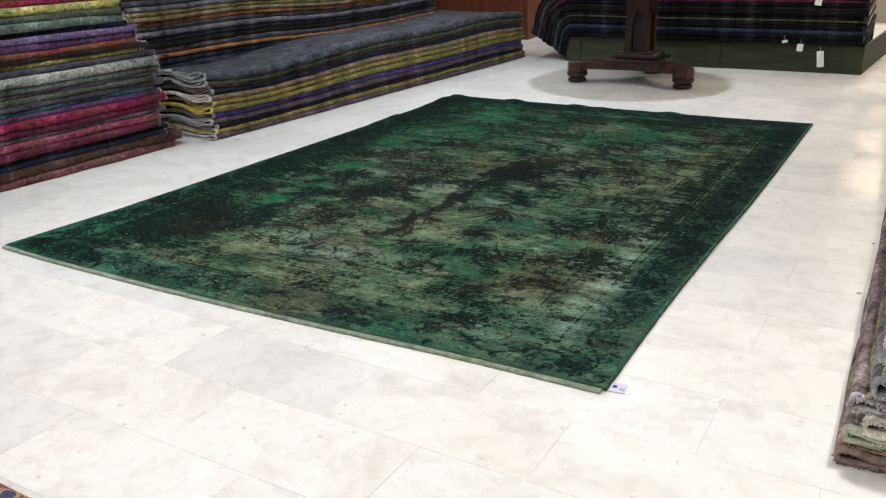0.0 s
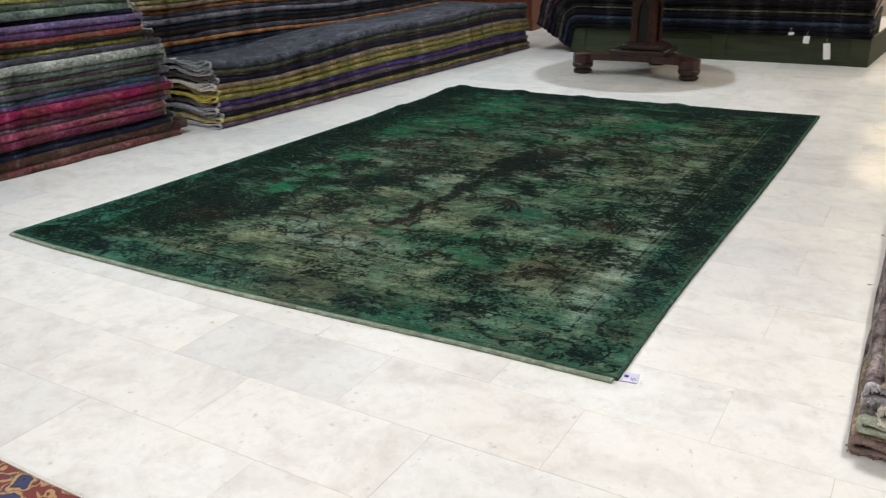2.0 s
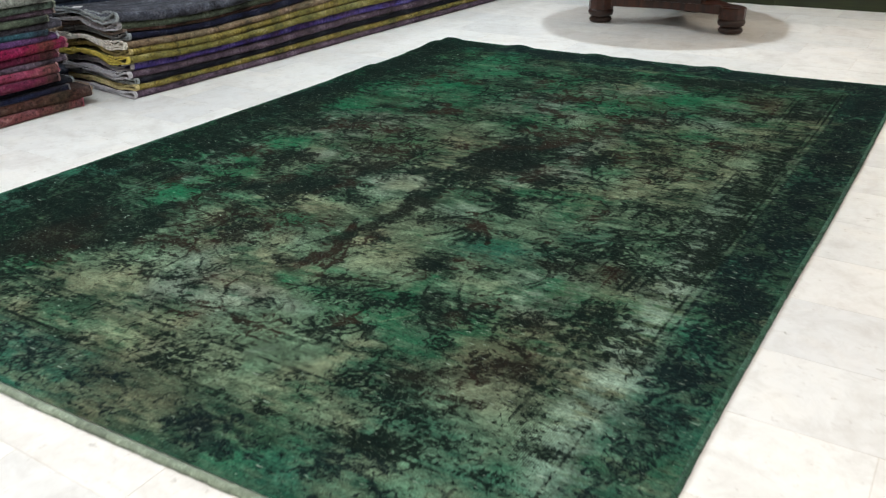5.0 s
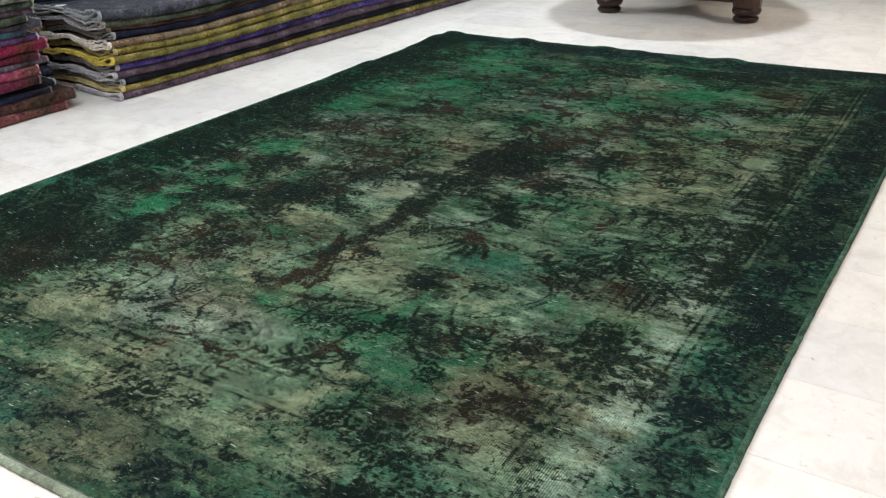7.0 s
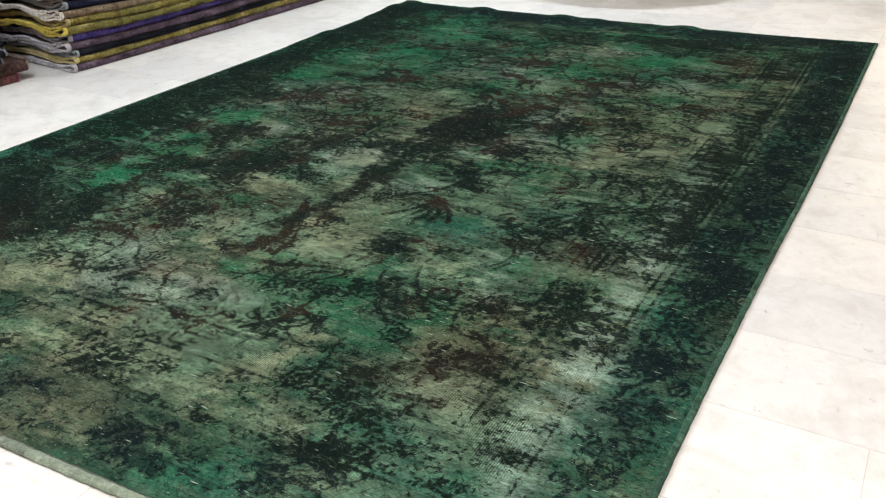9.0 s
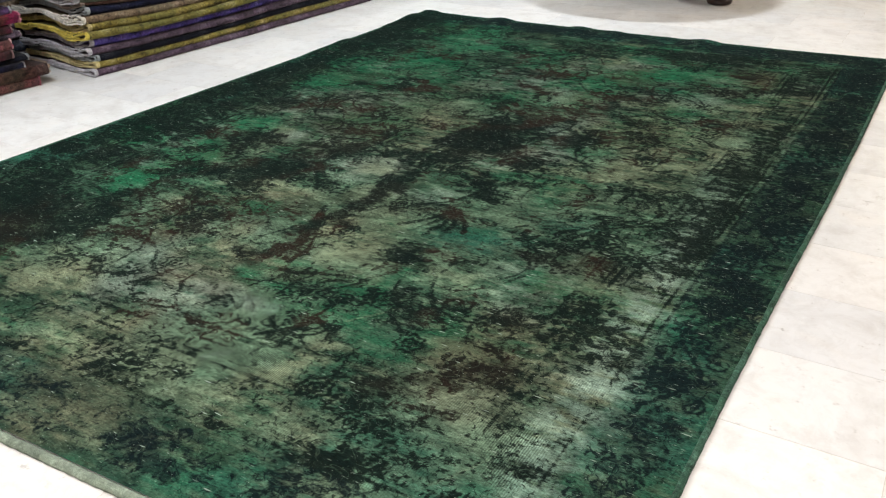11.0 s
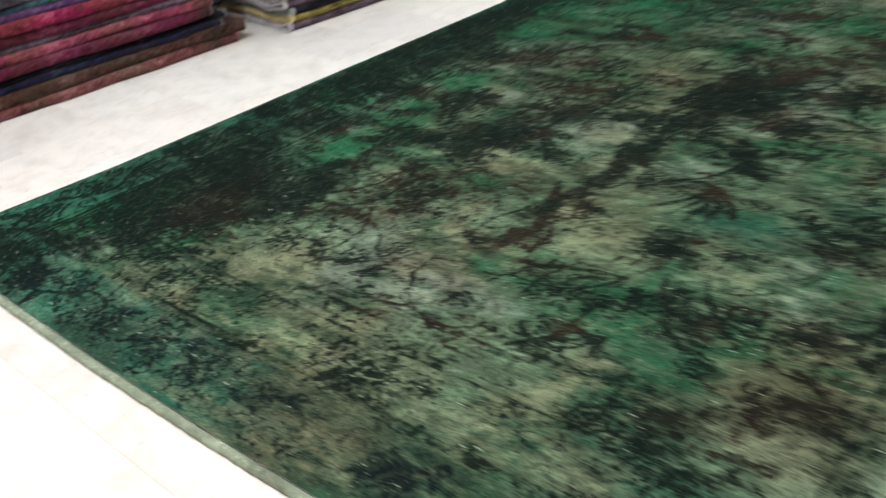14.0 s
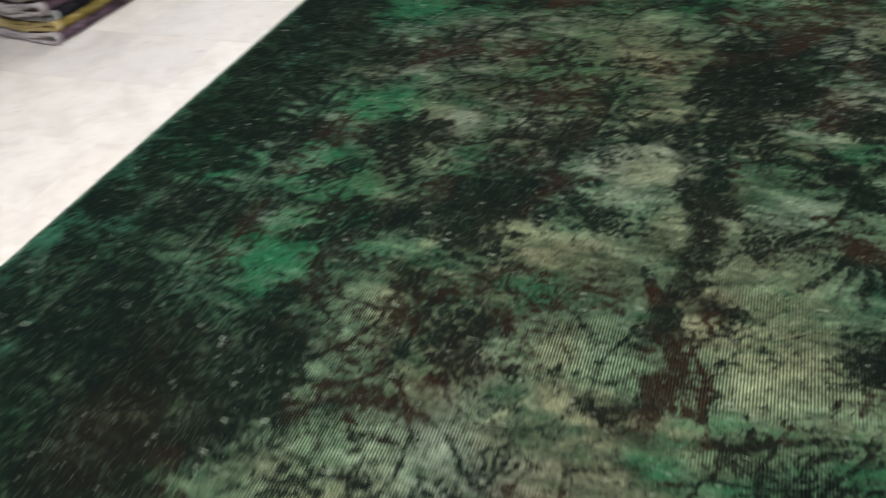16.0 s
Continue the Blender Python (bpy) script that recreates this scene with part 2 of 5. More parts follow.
WALNUT_DARK = wood_material("dark_walnut", srgb(22, 12, 9), srgb(58, 32, 22), 0.3)
CHERRY = wood_material("cherry_panel", srgb(66, 28, 14), srgb(124, 60, 30), 0.4, (10, 10, 1))
# Board tone is darkened to hold the shade the table throws on the platform.
GREENWOOD = wood_material("green_stained_shaded_boards", srgb(24, 30, 12), srgb(52, 60, 27), 0.6, (1.2, 14, 14))
PAPER = plain_material("label_paper", srgb(232, 230, 228), 0.6)
PRINT = plain_material("label_print", srgb(58, 50, 104), 0.7)
LABEL = plain_material("lilac_label_paper", srgb(214, 210, 238), 0.5)
STRING = plain_material("cotton_string", srgb(180, 174, 160), 0.9)
WHITE_METAL = plain_material("white_enamel", srgb(230, 230, 228), 0.4)
RUG = rug_material()
BINDING = pile_material("green_binding", srgb(58, 92, 74), 0.4)
KILIM = pile_material("grey_green_end_weave", srgb(138, 150, 132), 0.35, 0.4)


# ---- mesh helpers ----
def mesh_of(bm, name):
    me = bpy.data.meshes.new(name)
    bm.normal_update()
    bm.to_mesh(me)
    bm.free()
    return me


def part(name, bm, mat, parent=None, label="", smooth=False, at=None):
    """One mesh object from a bmesh, under a thing or a part."""
    me = mesh_of(bm, name)
    for m in mat if isinstance(mat, (list, tuple)) else [mat]:
        me.materials.append(m)
    if smooth:
        me.polygons.foreach_set("use_smooth", [True] * len(me.polygons))
    ob = new(name, me)
    if at is not None:
        ob.matrix_basis = at
    if parent:
        ob.parent = parent
    return tagged(ob, label) if label else ob


def raw(name, verts, faces, mats, slots=None, smooth=True):
    me = bpy.data.meshes.new(name)
    me.from_pydata(verts, [], faces)
    for m in mats:
        me.materials.append(m)
    if slots is not None:
        me.polygons.foreach_set("material_index", slots)
    me.polygons.foreach_set("use_smooth", [smooth] * len(me.polygons))
    me.update()
    return me


def empty(name, m, **tags):
    ob = new(name)
    ob.matrix_basis = m
    ob.empty_display_size = 0.1
    return tagged(ob, **tags)


def box(x0, y0, z0, x1, y1, z1, bevel=0.0):
    bm = bmesh.new()
    bmesh.ops.create_cube(bm, size=1.0, matrix=Matrix.LocRotScale(((x0 + x1) / 2, (y0 + y1) / 2, (z0 + z1) / 2), None, (abs(x1 - x0), abs(y1 - y0), abs(z1 - z0))))
    if bevel:
        bmesh.ops.bevel(bm, geom=bm.edges[:], offset=bevel, segments=2, affect="EDGES", profile=0.5)
    return bm


def lathe(profile, segments=32):
    """A turned shape from (radius, height) pairs."""
    bm = bmesh.new()
    rings = []
    for r, z in profile:
        rings.append([bm.verts.new((r * math.cos(2 * math.pi * i / segments), r * math.sin(2 * math.pi * i / segments), z)) for i in range(segments)])
    for a, b in zip(rings, rings[1:]):
        for i in range(segments):
            j = (i + 1) % segments
            bm.faces.new((a[i], a[j], b[j], b[i]))
    bm.faces.new(reversed(rings[0]))
    bm.faces.new(rings[-1])
    return bm


def prism(outline, y0, y1, bevel=0.0):
    """An outline in x and z, given depth along y."""
    bm = bmesh.new()
    a = [bm.verts.new((x, y0, z)) for x, z in outline]
    b = [bm.verts.new((x, y1, z)) for x, z in outline]
    n = len(outline)
    bm.faces.new(a)
    bm.faces.new(list(reversed(b)))
    for i in range(n):
        j = (i + 1) % n
        bm.faces.new((a[j], a[i], b[i], b[j]))
    bmesh.ops.recalc_face_normals(bm, faces=bm.faces[:])
    if bevel:
        bmesh.ops.bevel(bm, geom=bm.edges[:], offset=bevel, segments=2, affect="EDGES", profile=0.5)
    return bm


def wobble(seed, *p):
    return noise.noise(Vector(p if len(p) == 3 else (*p, 0.0)) + Vector((seed * 7.31, seed * 3.7, seed * 1.9)))


# ---- room ----
# Walls and ceiling are unseen, added to close the room and bounce its light.
X0, X1, Y0, Y1 = -6.9, 2.3, -2.6, 13.5
tagged(part("floor", box(X0, Y0, -0.12, X1, Y1, -0.0011), GROUT), "polished white marble tiles with thin pale joints", "floor", kind="structure")
FLOOR = bpy.data.objects["floor"]
tagged(part("ceiling", box(X0 - 0.2, Y0 - 0.2, CEILING, X1 + 0.2, Y1 + 0.2, CEILING + 0.15), CEIL), "plain white ceiling, unseen", "ceiling", kind="structure")
for name, b in (("wall_north", (X0 - 0.2, Y1, -0.12, X1 + 0.2, Y1 + 0.2, CEILING)), ("wall_south", (X0 - 0.2, Y0 - 0.2, -0.12, X1 + 0.2, Y0, CEILING)),
                ("wall_west", (X0 - 0.2, Y0, -0.12, X0, Y1, CEILING)), ("wall_east", (X1, Y0, -0.12, X1 + 0.2, Y1, CEILING))):
    tagged(part(name, box(*b), WALL), "unseen plain wall closing the shop, dulled to bounce less light", "wall", kind="structure")


def downlight(x, y, power=1.0, tint=(1.0, 0.985, 0.965), cone=0.0, spread=180):
    lamp = empty("ceiling_light", pose(x, y, CEILING), label="round white recessed ceiling downlight, unseen, switched on", category="ceiling light", group="ceiling downlights")
    part("rim", lathe(((0.13, 0.0), (0.13, -0.012), (0.105, -0.02), (0.1, -0.004), (0.1, 0.0))), WHITE_METAL, lamp, smooth=True)
    glow, tree, b = material("lamp_glow")
    b.inputs["Emission Color"].default_value, b.inputs["Emission Strength"].default_value = (1, 0.97, 0.92, 1), 12.0
    part("diffuser", lathe(((0.1, -0.004), (0.1, -0.008), (0.05, -0.012), (0.002, -0.013)), 24), glow, lamp)
    data = bpy.data.lights.new("downlight_beam", "SPOT" if cone else "AREA")
    data.energy, data.color = LAMP_WATTS * power, tint
    if cone:
        data.spot_size, data.spot_blend, data.shadow_soft_size = math.radians(cone), 0.3, 0.05
    else:
        data.shape, data.size, data.spread = "DISK", 0.16, math.radians(spread)
    beam = new("downlight_beam", data)
    beam.matrix_basis = pose(0, 0, -0.03)
    beam.parent = lamp


WHITE, COOL, WARM, AMBER = (1.0, 0.985, 0.965), (0.85, 0.955, 1.03), (1.0, 0.9, 0.76), (1.0, 0.78, 0.46)
# Lamps are unseen; table, far and amber ones inferred, the others added as fill.
for spot_at in ((-2.42, 7.36, 1.45, COOL), (-1.97, 12.1, 0.8), (-0.52, 10.6, 1.0, WARM), (-0.8, 12.9, 1.6, WARM), (-4.3, 10.2, 0.7), (-5.6, 7.2, 0.8, COOL), (-4.2, 6.2, 1.0, COOL), (-2.4, 3.4, 0.46, WHITE, 0, 150), (0.6, 7.6, 1.0, WARM), (-3.55, 2.9, 1.6, COOL), (-2.7, 0.7, 0.54, WHITE, 0, 145), (-0.3, 0.3, 0.62, WHITE, 0, 135),
                (0.2, 2.6, 0.74, WHITE, 0, 120), (-1.2, -1.0), (-4.4, -1.0), (1.4, 8.5, 0.8, WARM), (0.2, 5.35, 5.5, AMBER, 29), (0.2, 6.25, 5.5, AMBER, 29), (0.2, 7.2, 5.5, AMBER, 29)):
    downlight(*spot_at)


# ---- folded carpets ----
def fold_profile(depth, height, sheet, seed, curl, bulge=0.0):
    """Centre line of a sheet folded once: back along the floor, round the front, back again above. curl opens the fold."""
    r = (height - sheet) / 2
    n = 26
    pts = []
    room = height - 2.1 * sheet

    def wave(s):
        """Lift of the closed sheets behind the loop, and how far they have closed."""
        shut = min(1.0, max(0.0, (s - 0.012) * 15)) * (1 if curl > 0.3 else 0.15)
        return shut * room * (0.45 + 0.5 * max(-0.9, min(1.0, 1.3 * wobble(seed, s * 22, 1.0)))) * curl, shut * min(1.0, curl)
    for i in range(n):
        s = (1 - i / (n - 1)) ** 2.2
        pts.append((-r - s * (depth - r), sheet / 2 + wave(s)[0]))
    for i in range(1, 12):
        a = -math.pi / 2 + math.pi * i / 12
        pts.append((-r + r * math.cos(a) * (1.0 + 0.45 * curl), height / 2 + r * math.sin(a) * (1.0 + bulge * math.cos(a))))
    for i in range(n):
        s = (i / (n - 1)) ** 2.2
        lift, shut = wave(s)
        pts.append((-r - s * (depth - r), (height - sheet / 2) * (1 - shut) + (lift + sheet * 1.55) * shut))
    return pts


def outline_of(line, sheet):
    """The closed outline of a sheet that follows a centre line, and how many points its outer side has."""
    out, inn = [], []
    for i, (x, z) in enumerate(line):
        ax, az = line[max(0, i - 1)]
        bx, bz = line[min(len(line) - 1, i + 1)]
        d = math.hypot(bx - ax, bz - az) or 1
        nx, nz = (bz - az) / d, -(bx - ax) / d
        out.append((x + nx * sheet / 2, z + nz * sheet / 2))
        inn.append((x - nx * sheet / 2, z - nz * sheet / 2))
    return out + inn[::-1], len(out)


def folded_mesh(length, depth, height, sheet, seed, z0, pile, ends, near=0.0, far=0.0, sway=0.012, curl=0.0, sag_seed=0, lean=0.0, side=1, sag=0.035, end_wave=0.0, lining=None, bulge=0.0):
    """A folded carpet: its fold faces +x (or -x, with side -1), its cut ends lie at y = near and y = length + far."""
    line = fold_profile(depth, height, sheet, seed, curl, bulge)
    ring, m = outline_of(line, sheet)
    steps = max(10, int(length / 0.09))
    verts, faces, slots = [], [], []
    y0, y1 = near, length + far
    k = len(ring)
    for j in range(steps + 1):
        s = (j / steps) ** 1.25 if j != 1 else 0.02 / length
        for i, (x, z) in enumerate(ring):
            y = y0 + (y1 - y0) * s
            front = max(0.0, 1 + x / 0.25)
            dx = (sway * wobble(seed, y * 1.6, 0.3) + sway * 0.7 * wobble(seed + 9, y * 6.0, 1.3)) * front
            dx += lean * (1 - s) ** 2 * front
            tip = 0.018 * wobble(seed + 4, x * 9 + z * 30, 2.0) if j in (0, steps) else 0.0
            lift = (z0 + z) * sag * wobble(sag_seed, y * 0.7, 5.0)
            lift += end_wave * (math.sin(x * 13 + 0.6) + 0.7 * wobble(int(z0 * 9), x * 16, 2.0)) * math.exp(-(y - y0) / 0.18) * min(1.0, (z0 + z) / 0.1)
            ripple = 0.004 * wobble(seed + 1, y * 5, x * 4) * (0.3 + front)
            verts.append((side * (x + dx), y + tip, max(0.0005, z + lift + ripple + z0) - z0))
        if j:
            a, b = (j - 1) * k, j * k
            for i in range(k):
                n = (i + 1) % k
                faces.append((a + i, b + i, b + n, a + n))
                slots.append(2 if j == 1 else 0 if i < m - 1 else 1)
    for base, flip in ((0, False), (steps * k, True)):
        for i in range(m - 1):
            f = (base + i, base + i + 1, base + k - 2 - i, base + k - 1 - i)
            faces.append(f[::-1] if flip else f)
            slots.append(2)
    if side < 0:
        faces = [f[::-1] for f in faces]
    return raw("folded_rug", verts, faces, [pile, lining, ends], slots), ring, m


def fringe_mesh(ring, m, y, out, seed, step=0.006, size=0.012, mat=None, side=1):
    """Tufts of cut wool round the end of a folded sheet."""
    rnd = random.Random(seed)
    verts, faces = [], []
    for (ax, az), (bx, bz), (cx, cz), (dx, dz) in zip(ring[: m - 1], ring[1:m], ring[::-1][: m - 1], ring[::-1][1:m]):
        n = max(1, int(math.hypot(bx - ax, bz - az) / step))
        for i in range(n):
            for _ in range(2):
                s, w = (i + rnd.random()) / n, rnd.random()
                x = (ax + (bx - ax) * s) * w + (cx + (dx - cx) * s) * (1 - w)
                z = (az + (bz - az) * s) * w + (cz + (dz - cz) * s) * (1 - w)
                if x < -0.75:
                    continue
                r, l = size * (0.4 + 0.35 * rnd.random()), size * (0.35 + 0.6 * rnd.random())
                tx, tz = size * rnd.uniform(-0.4, 0.4), size * rnd.uniform(-0.35, 0.4)
                b0 = len(verts)
                verts += [(x - r, y, z), (x + r * 0.6, y, max(0.001, z - r * 0.8)), (x + r * 0.6, y, z + r * 0.8)]
                q = 0.85
                verts += [(x + tx * 0.5 - r * q, y + out * l * 0.6, max(0.001, z + tz * 0.5)), (x + tx * 0.5 + r * q * 0.6, y + out * l * 0.6, max(0.001, z + tz * 0.5 - r * q)), (x + tx * 0.5 + r * q * 0.6, y + out * l * 0.6, z + tz * 0.5 + r * q), (x + tx, y + out * l, max(0.001, z + tz))]
                for p, o in ((0, 1), (1, 2), (2, 0)):
                    faces += [(b0 + p, b0 + o, b0 + 3 + o, b0 + 3 + p), (b0 + 3 + p, b0 + 3 + o, b0 + 6)]
    return raw("fringe", [(side * x, v, z) for x, v, z in verts], faces, [mat], None)


LOOK = dict(salmon="faded salmon pink", brown="rust brown", umber="dark umber", navy="dark navy", ink="blue-black", wine="dark wine red", rose="rose red", magenta="deep magenta",
            pink="dusty pink", ash="ash grey", smoke="smoke grey", slate="slate blue grey", steel="steel blue", sage="sage green", moss="moss green", bone="bone white", olive="olive yellow",
            ochre="ochre yellow", lemon="pale lemon yellow", tan="tan brown", purple="violet", plum="plum", mauve="mauve brown", lilac="lilac", rust="rust red", orange="burnt orange",
            black="charcoal black", denim="mottled denim grey", violet="bright violet", teal="dark teal", cream="cream", fog="light grey")


def carpet_pile(where, group, at, length, depth, specs, sheet=0.013, jitter=0.03, curl=0.0, fringe="", sway=0.012, lean=0.0, seed=0, support="the floor", end_mix=0.5, side=1, tuft=0.011, taper=None, sag=0.035, end_wave=0.0, wool=None, bulge=0.0):
    """A pile of folded carpets. specs: "colour height near front" for each, from the floor up."""
    rnd = random.Random(seed + 50)
    z = 0.0
    rows = [s.split() for s in specs.strip().split(",")]
    for i, row in enumerate(rows):
        colour, height = row[0], float(row[1])
        near = float(row[2]) if len(row) > 2 else rnd.uniform(-jitter, jitter)
        front = float(row[3]) if len(row) > 3 else rnd.uniform(-0.012, 0.012)
        front += rnd.uniform(-0.01, 0.01)
        ends = FRINGE_PALE if rnd.random() < end_mix else CUT[colour] if fringe in ("own", "far") else FRINGE_DIM
        if len(row) > 4:
            ends = RIM[row[4]]
        thing_seed = seed * 20 + i
        far = rnd.uniform(-jitter, jitter) + (taper(z) if taper else 0.0)
        me, ring, m = folded_mesh(length, depth, height, min(sheet, height * 0.34), thing_seed, z, (wool or PILE)[colour], ends, near, far, sway, curl * rnd.uniform(0.6, 1.3), seed, lean * (z ** 1.5), side, sag, end_wave, CUT[colour], bulge)
        below = support if i == 0 else "other carpets"
        ob = empty("folded_carpet", at @ pose(side * front, 0, z), label=f"{LOOK[colour]} folded wool carpet on {below}, {where}", category="carpet", group=group)
        body = new("body", me)
        body.parent = ob
        if fringe == "far":
            f = new("fringe", fringe_mesh(ring, m, length + far, 1, thing_seed, 0.007, tuft, ends, side))
            f.parent = ob
        elif fringe:
            f = new("fringe", fringe_mesh([(x + lean * (z ** 1.5) * max(0.0, 1 + x / 0.25), h) for x, h in ring], m, near, -1, thing_seed, 0.007, tuft, ends, side))
            f.parent = ob
        z += height * 0.985
    return z


LEFT_AT = pose(-4.83, 1.7, 0, 0, 0, -3.7)
carpet_pile("tall pile", "carpets of the tall left pile", LEFT_AT, 2.42, 1.25, """salmon 0.05 0 0.03 rose, brown 0.058 0 0.02 tan, navy 0.03 0 0.0, ink 0.03 0 -0.01 slate, wine 0.045 0 0.004, rose 0.048 0 0.0 pink, mauve 0.03 0 -0.012, wine 0.045 0 0.0, magenta 0.054 0 0.008, plum 0.032 0 -0.004 grey,
    teal 0.03 0 -0.012, smoke 0.036 0 0.0 grey, moss 0.034 0 0.0, mauve 0.03 0 -0.01, sage 0.038 0 -0.004 sage, bone 0.06 0 0.02 cream, smoke 0.036 0 0.0, lemon 0.034 0 -0.015, umber 0.03 0 -0.01 cream, rust 0.036 0 -0.01, plum 0.045 0 0.0 grey, lilac 0.04 0 -0.01, navy 0.032 0 -0.02, sage 0.05 0 0.0 sage,
    moss 0.045 0 0.0 grey, lemon 0.05 0 -0.01 cream, magenta 0.04 0 -0.01, olive 0.045 0 0.0, ash 0.045 0 0.0""", jitter=0.045, seed=1, end_mix=0.3, sway=0.022, fringe="far", tuft=0.013, bulge=0.3, sag=0.05,
    taper=lambda z: 0.05 if z < 0.1 else -0.04 - max(0.0, z - 0.6) * 0.65)
MID_AT = pose(-4.512, 4.37, 0, 0, 0, -4.5)
carpet_pile("long low pile", "carpets of the long low pile", MID_AT, 4.5, 1.5, """mauve 0.04 0.0 0 grey, ochre 0.036 0.02 -0.005, ink 0.036 0.03 -0.012 slate, mauve 0.042 0.0 -0.01 grey, violet 0.052 0.03 -0.018 grey, olive 0.044 -0.01 0.004 ochre,
    ochre 0.046 0.03 -0.01, tan 0.042 0.0 -0.012 cream, navy 0.044 0.05 -0.026 slate, brown 0.02 0.03 -0.03, moss 0.046 0.0 -0.02 grey, denim 0.056 -0.02 -0.004 slate""", sheet=0.0105, curl=0.95, fringe="own", tuft=0.007, seed=2, jitter=0.03, end_mix=0.3, sag=0.16, end_wave=0.018, bulge=0.25)
BACK_AT = pose(-5.2, 4.3, 0, 0, 0, -3.63)
carpet_pile("back pile", "carpets of the back pile", BACK_AT, 4.0, 1.3, """smoke 0.06 0 0, slate 0.06, umber 0.06, mauve 0.06, ash 0.06, tan 0.06, smoke 0.06, steel 0.05, steel 0.055, orange 0.03, smoke 0.045, umber 0.045, steel 0.04, ash 0.045,
    smoke 0.04, orange 0.034, tan 0.034, olive 0.034, ash 0.04, smoke 0.045, moss 0.04, slate 0.05""", jitter=0.05, seed=3, sway=0.02, sag=0.1)
RIGHT_AT = pose(-0.12, 2.285, 0, 0, 0, 0.85)
carpet_pile("aisle pile", "carpets of the aisle pile", RIGHT_AT, 5.66, 1.4, """mauve 0.05 0 0.0 mauve, tan 0.024 0.015 0.0 tan, ash 0.042 0.0 0.006 sage, fog 0.054 -0.015 -0.026 cream, mauve 0.046 0.0 0.016 grey, ochre 0.016 0.01 -0.002 tan, slate 0.058 -0.02 -0.018 slate,
    smoke 0.032 -0.005 -0.02 sage, mauve 0.036 0.01 -0.008 grey, rust 0.016 0.02 0.0 pink, ash 0.038 0.0 0.014 cream, ochre 0.054 -0.01 -0.004 ochre, pink 0.042 0.02 -0.002 pink, fog 0.056 0.0 -0.012 grey, magenta 0.046 0.02 -0.006 rose, olive 0.05 0.03 -0.02 sage,
    smoke 0.045 0.08 -0.02, rose 0.042 0.06 -0.03, slate 0.05 0.08 -0.03, bone 0.05 0.1 -0.04, plum 0.045 0.1 -0.04, navy 0.045 0.1 -0.05, ash 0.05 0.1 -0.05, tan 0.045 0.1 -0.05""", sheet=0.015, curl=1.0, fringe="own", seed=4, side=-1, wool=PALE_PILE, bulge=0.5, tuft=0.0085, lean=-0.3,
    sway=0.009, end_mix=0.4, end_wave=0.01)


# ---- green platform with draped carpets ----
def platform():
    at = pose(-0.685, 8.91, 0, 0, 0, 2.1)
    ob = empty("platform", at, label="low green-stained wooden display platform on the marble floor", category="platform")
    w, d, h = 2.94, 1.9, 0.262
    for x in (-0.17, -w):
        part("post", box(x, 0.0, 0.0, x + 0.17, 0.05, h, 0.004), GREENWOOD, ob)
        part("post", box(x, d - 0.05, 0.0, x + 0.17, d, h, 0.004), GREENWOOD, ob)
    part("middle_post", box(-1.44, 0.002, 0.0, -1.30, 0.05, h - 0.002, 0.004), GREENWOOD, ob)
    part("front_board", box(-w + 0.17, 0.016, 0.0, -0.17, 0.045, h - 0.004, 0.003), GREENWOOD, ob)
    part("side_board", box(-0.03, 0.02, 0.0, -0.002, d - 0.03, h - 0.004, 0.003), GREENWOOD, ob, at=pose(0, 0, 0, 0, 0, -6))
    part("side_board", box(-w + 0.004, 0.05, 0.0, -w + 0.03, d - 0.05, h - 0.004, 0.003), GREENWOOD, ob)
    part("deck", box(-w + 0.01, 0.02, h - 0.003, -0.01, d - 0.01, h + 0.012, 0.003), GREENWOOD, ob)
    return at, h + 0.012


def draped_mesh(z0, height, right, left, over, drop, depth, near, seed, pile, ends):
    """A thick folded carpet lying along x, whose left end hangs down over the platform's end."""
    line = []
    n = 26
    for i in range(n + 1):
        line.append((right + (left - right) * i / n, 0.0))
    for i in range(1, 8):
        a = i / 7 * math.pi / 2
        line.append((left - over * math.sin(a), -over * (1 - math.cos(a))))
    hang = max(0.02, drop - over)
    for i in range(1, 4):
        line.append((left - over - 0.01 * i, -over - hang * i / 3))
    verts, faces, slots = [], [], []
    cols = 14
    for i, (x, dz) in enumerate(line):
        (ax, az), (bx, bz) = line[max(0, i - 1)], line[min(len(line) - 1, i + 1)]
        d = math.hypot(bx - ax, bz - az)
        nx, nz = (bz - az) / d, -(bx - ax) / d
        for j in range(cols + 1):
            s = j / cols
            # rounded front fold: the section is a flat capsule across y
            ang = -math.pi / 2 + math.pi * s
            y = near + (0.5 * height) * (1 - math.cos(ang)) * 0.9
            z = height / 2 + height / 2 * math.sin(ang)
            y += 0.014 * wobble(seed, x * 2.2, 0.5) + 0.006 * wobble(seed + 3, x * 9, 0.2)
            z += (z0 - 0.25) * 0.03 * wobble(77, x * 1.3, 2.0) + 0.003 * wobble(seed, x * 7, s)
            verts.append((x + nx * z, y, nz * z + dz))
        for yb, z in ((near + depth, height), (near + depth, 0.0)):
            verts.append((x + nx * z, yb, nz * z + dz))
        k = cols + 3
        if i:
            a, b = (i - 1) * k, i * k
            for j in range(k):
                m = (j + 1) % k
                faces.append((a + j, a + m, b + m, b + j))
                slots.append(0)
    k = cols + 3
    faces.append(tuple(range(k))[::-1])
    slots.append(1)
    last = (len(line) - 1) * k
    faces.append(tuple(last + i for i in range(k)))
    slots.append(1)
    return raw("draped_carpet", verts, faces, [pile, ends], slots)


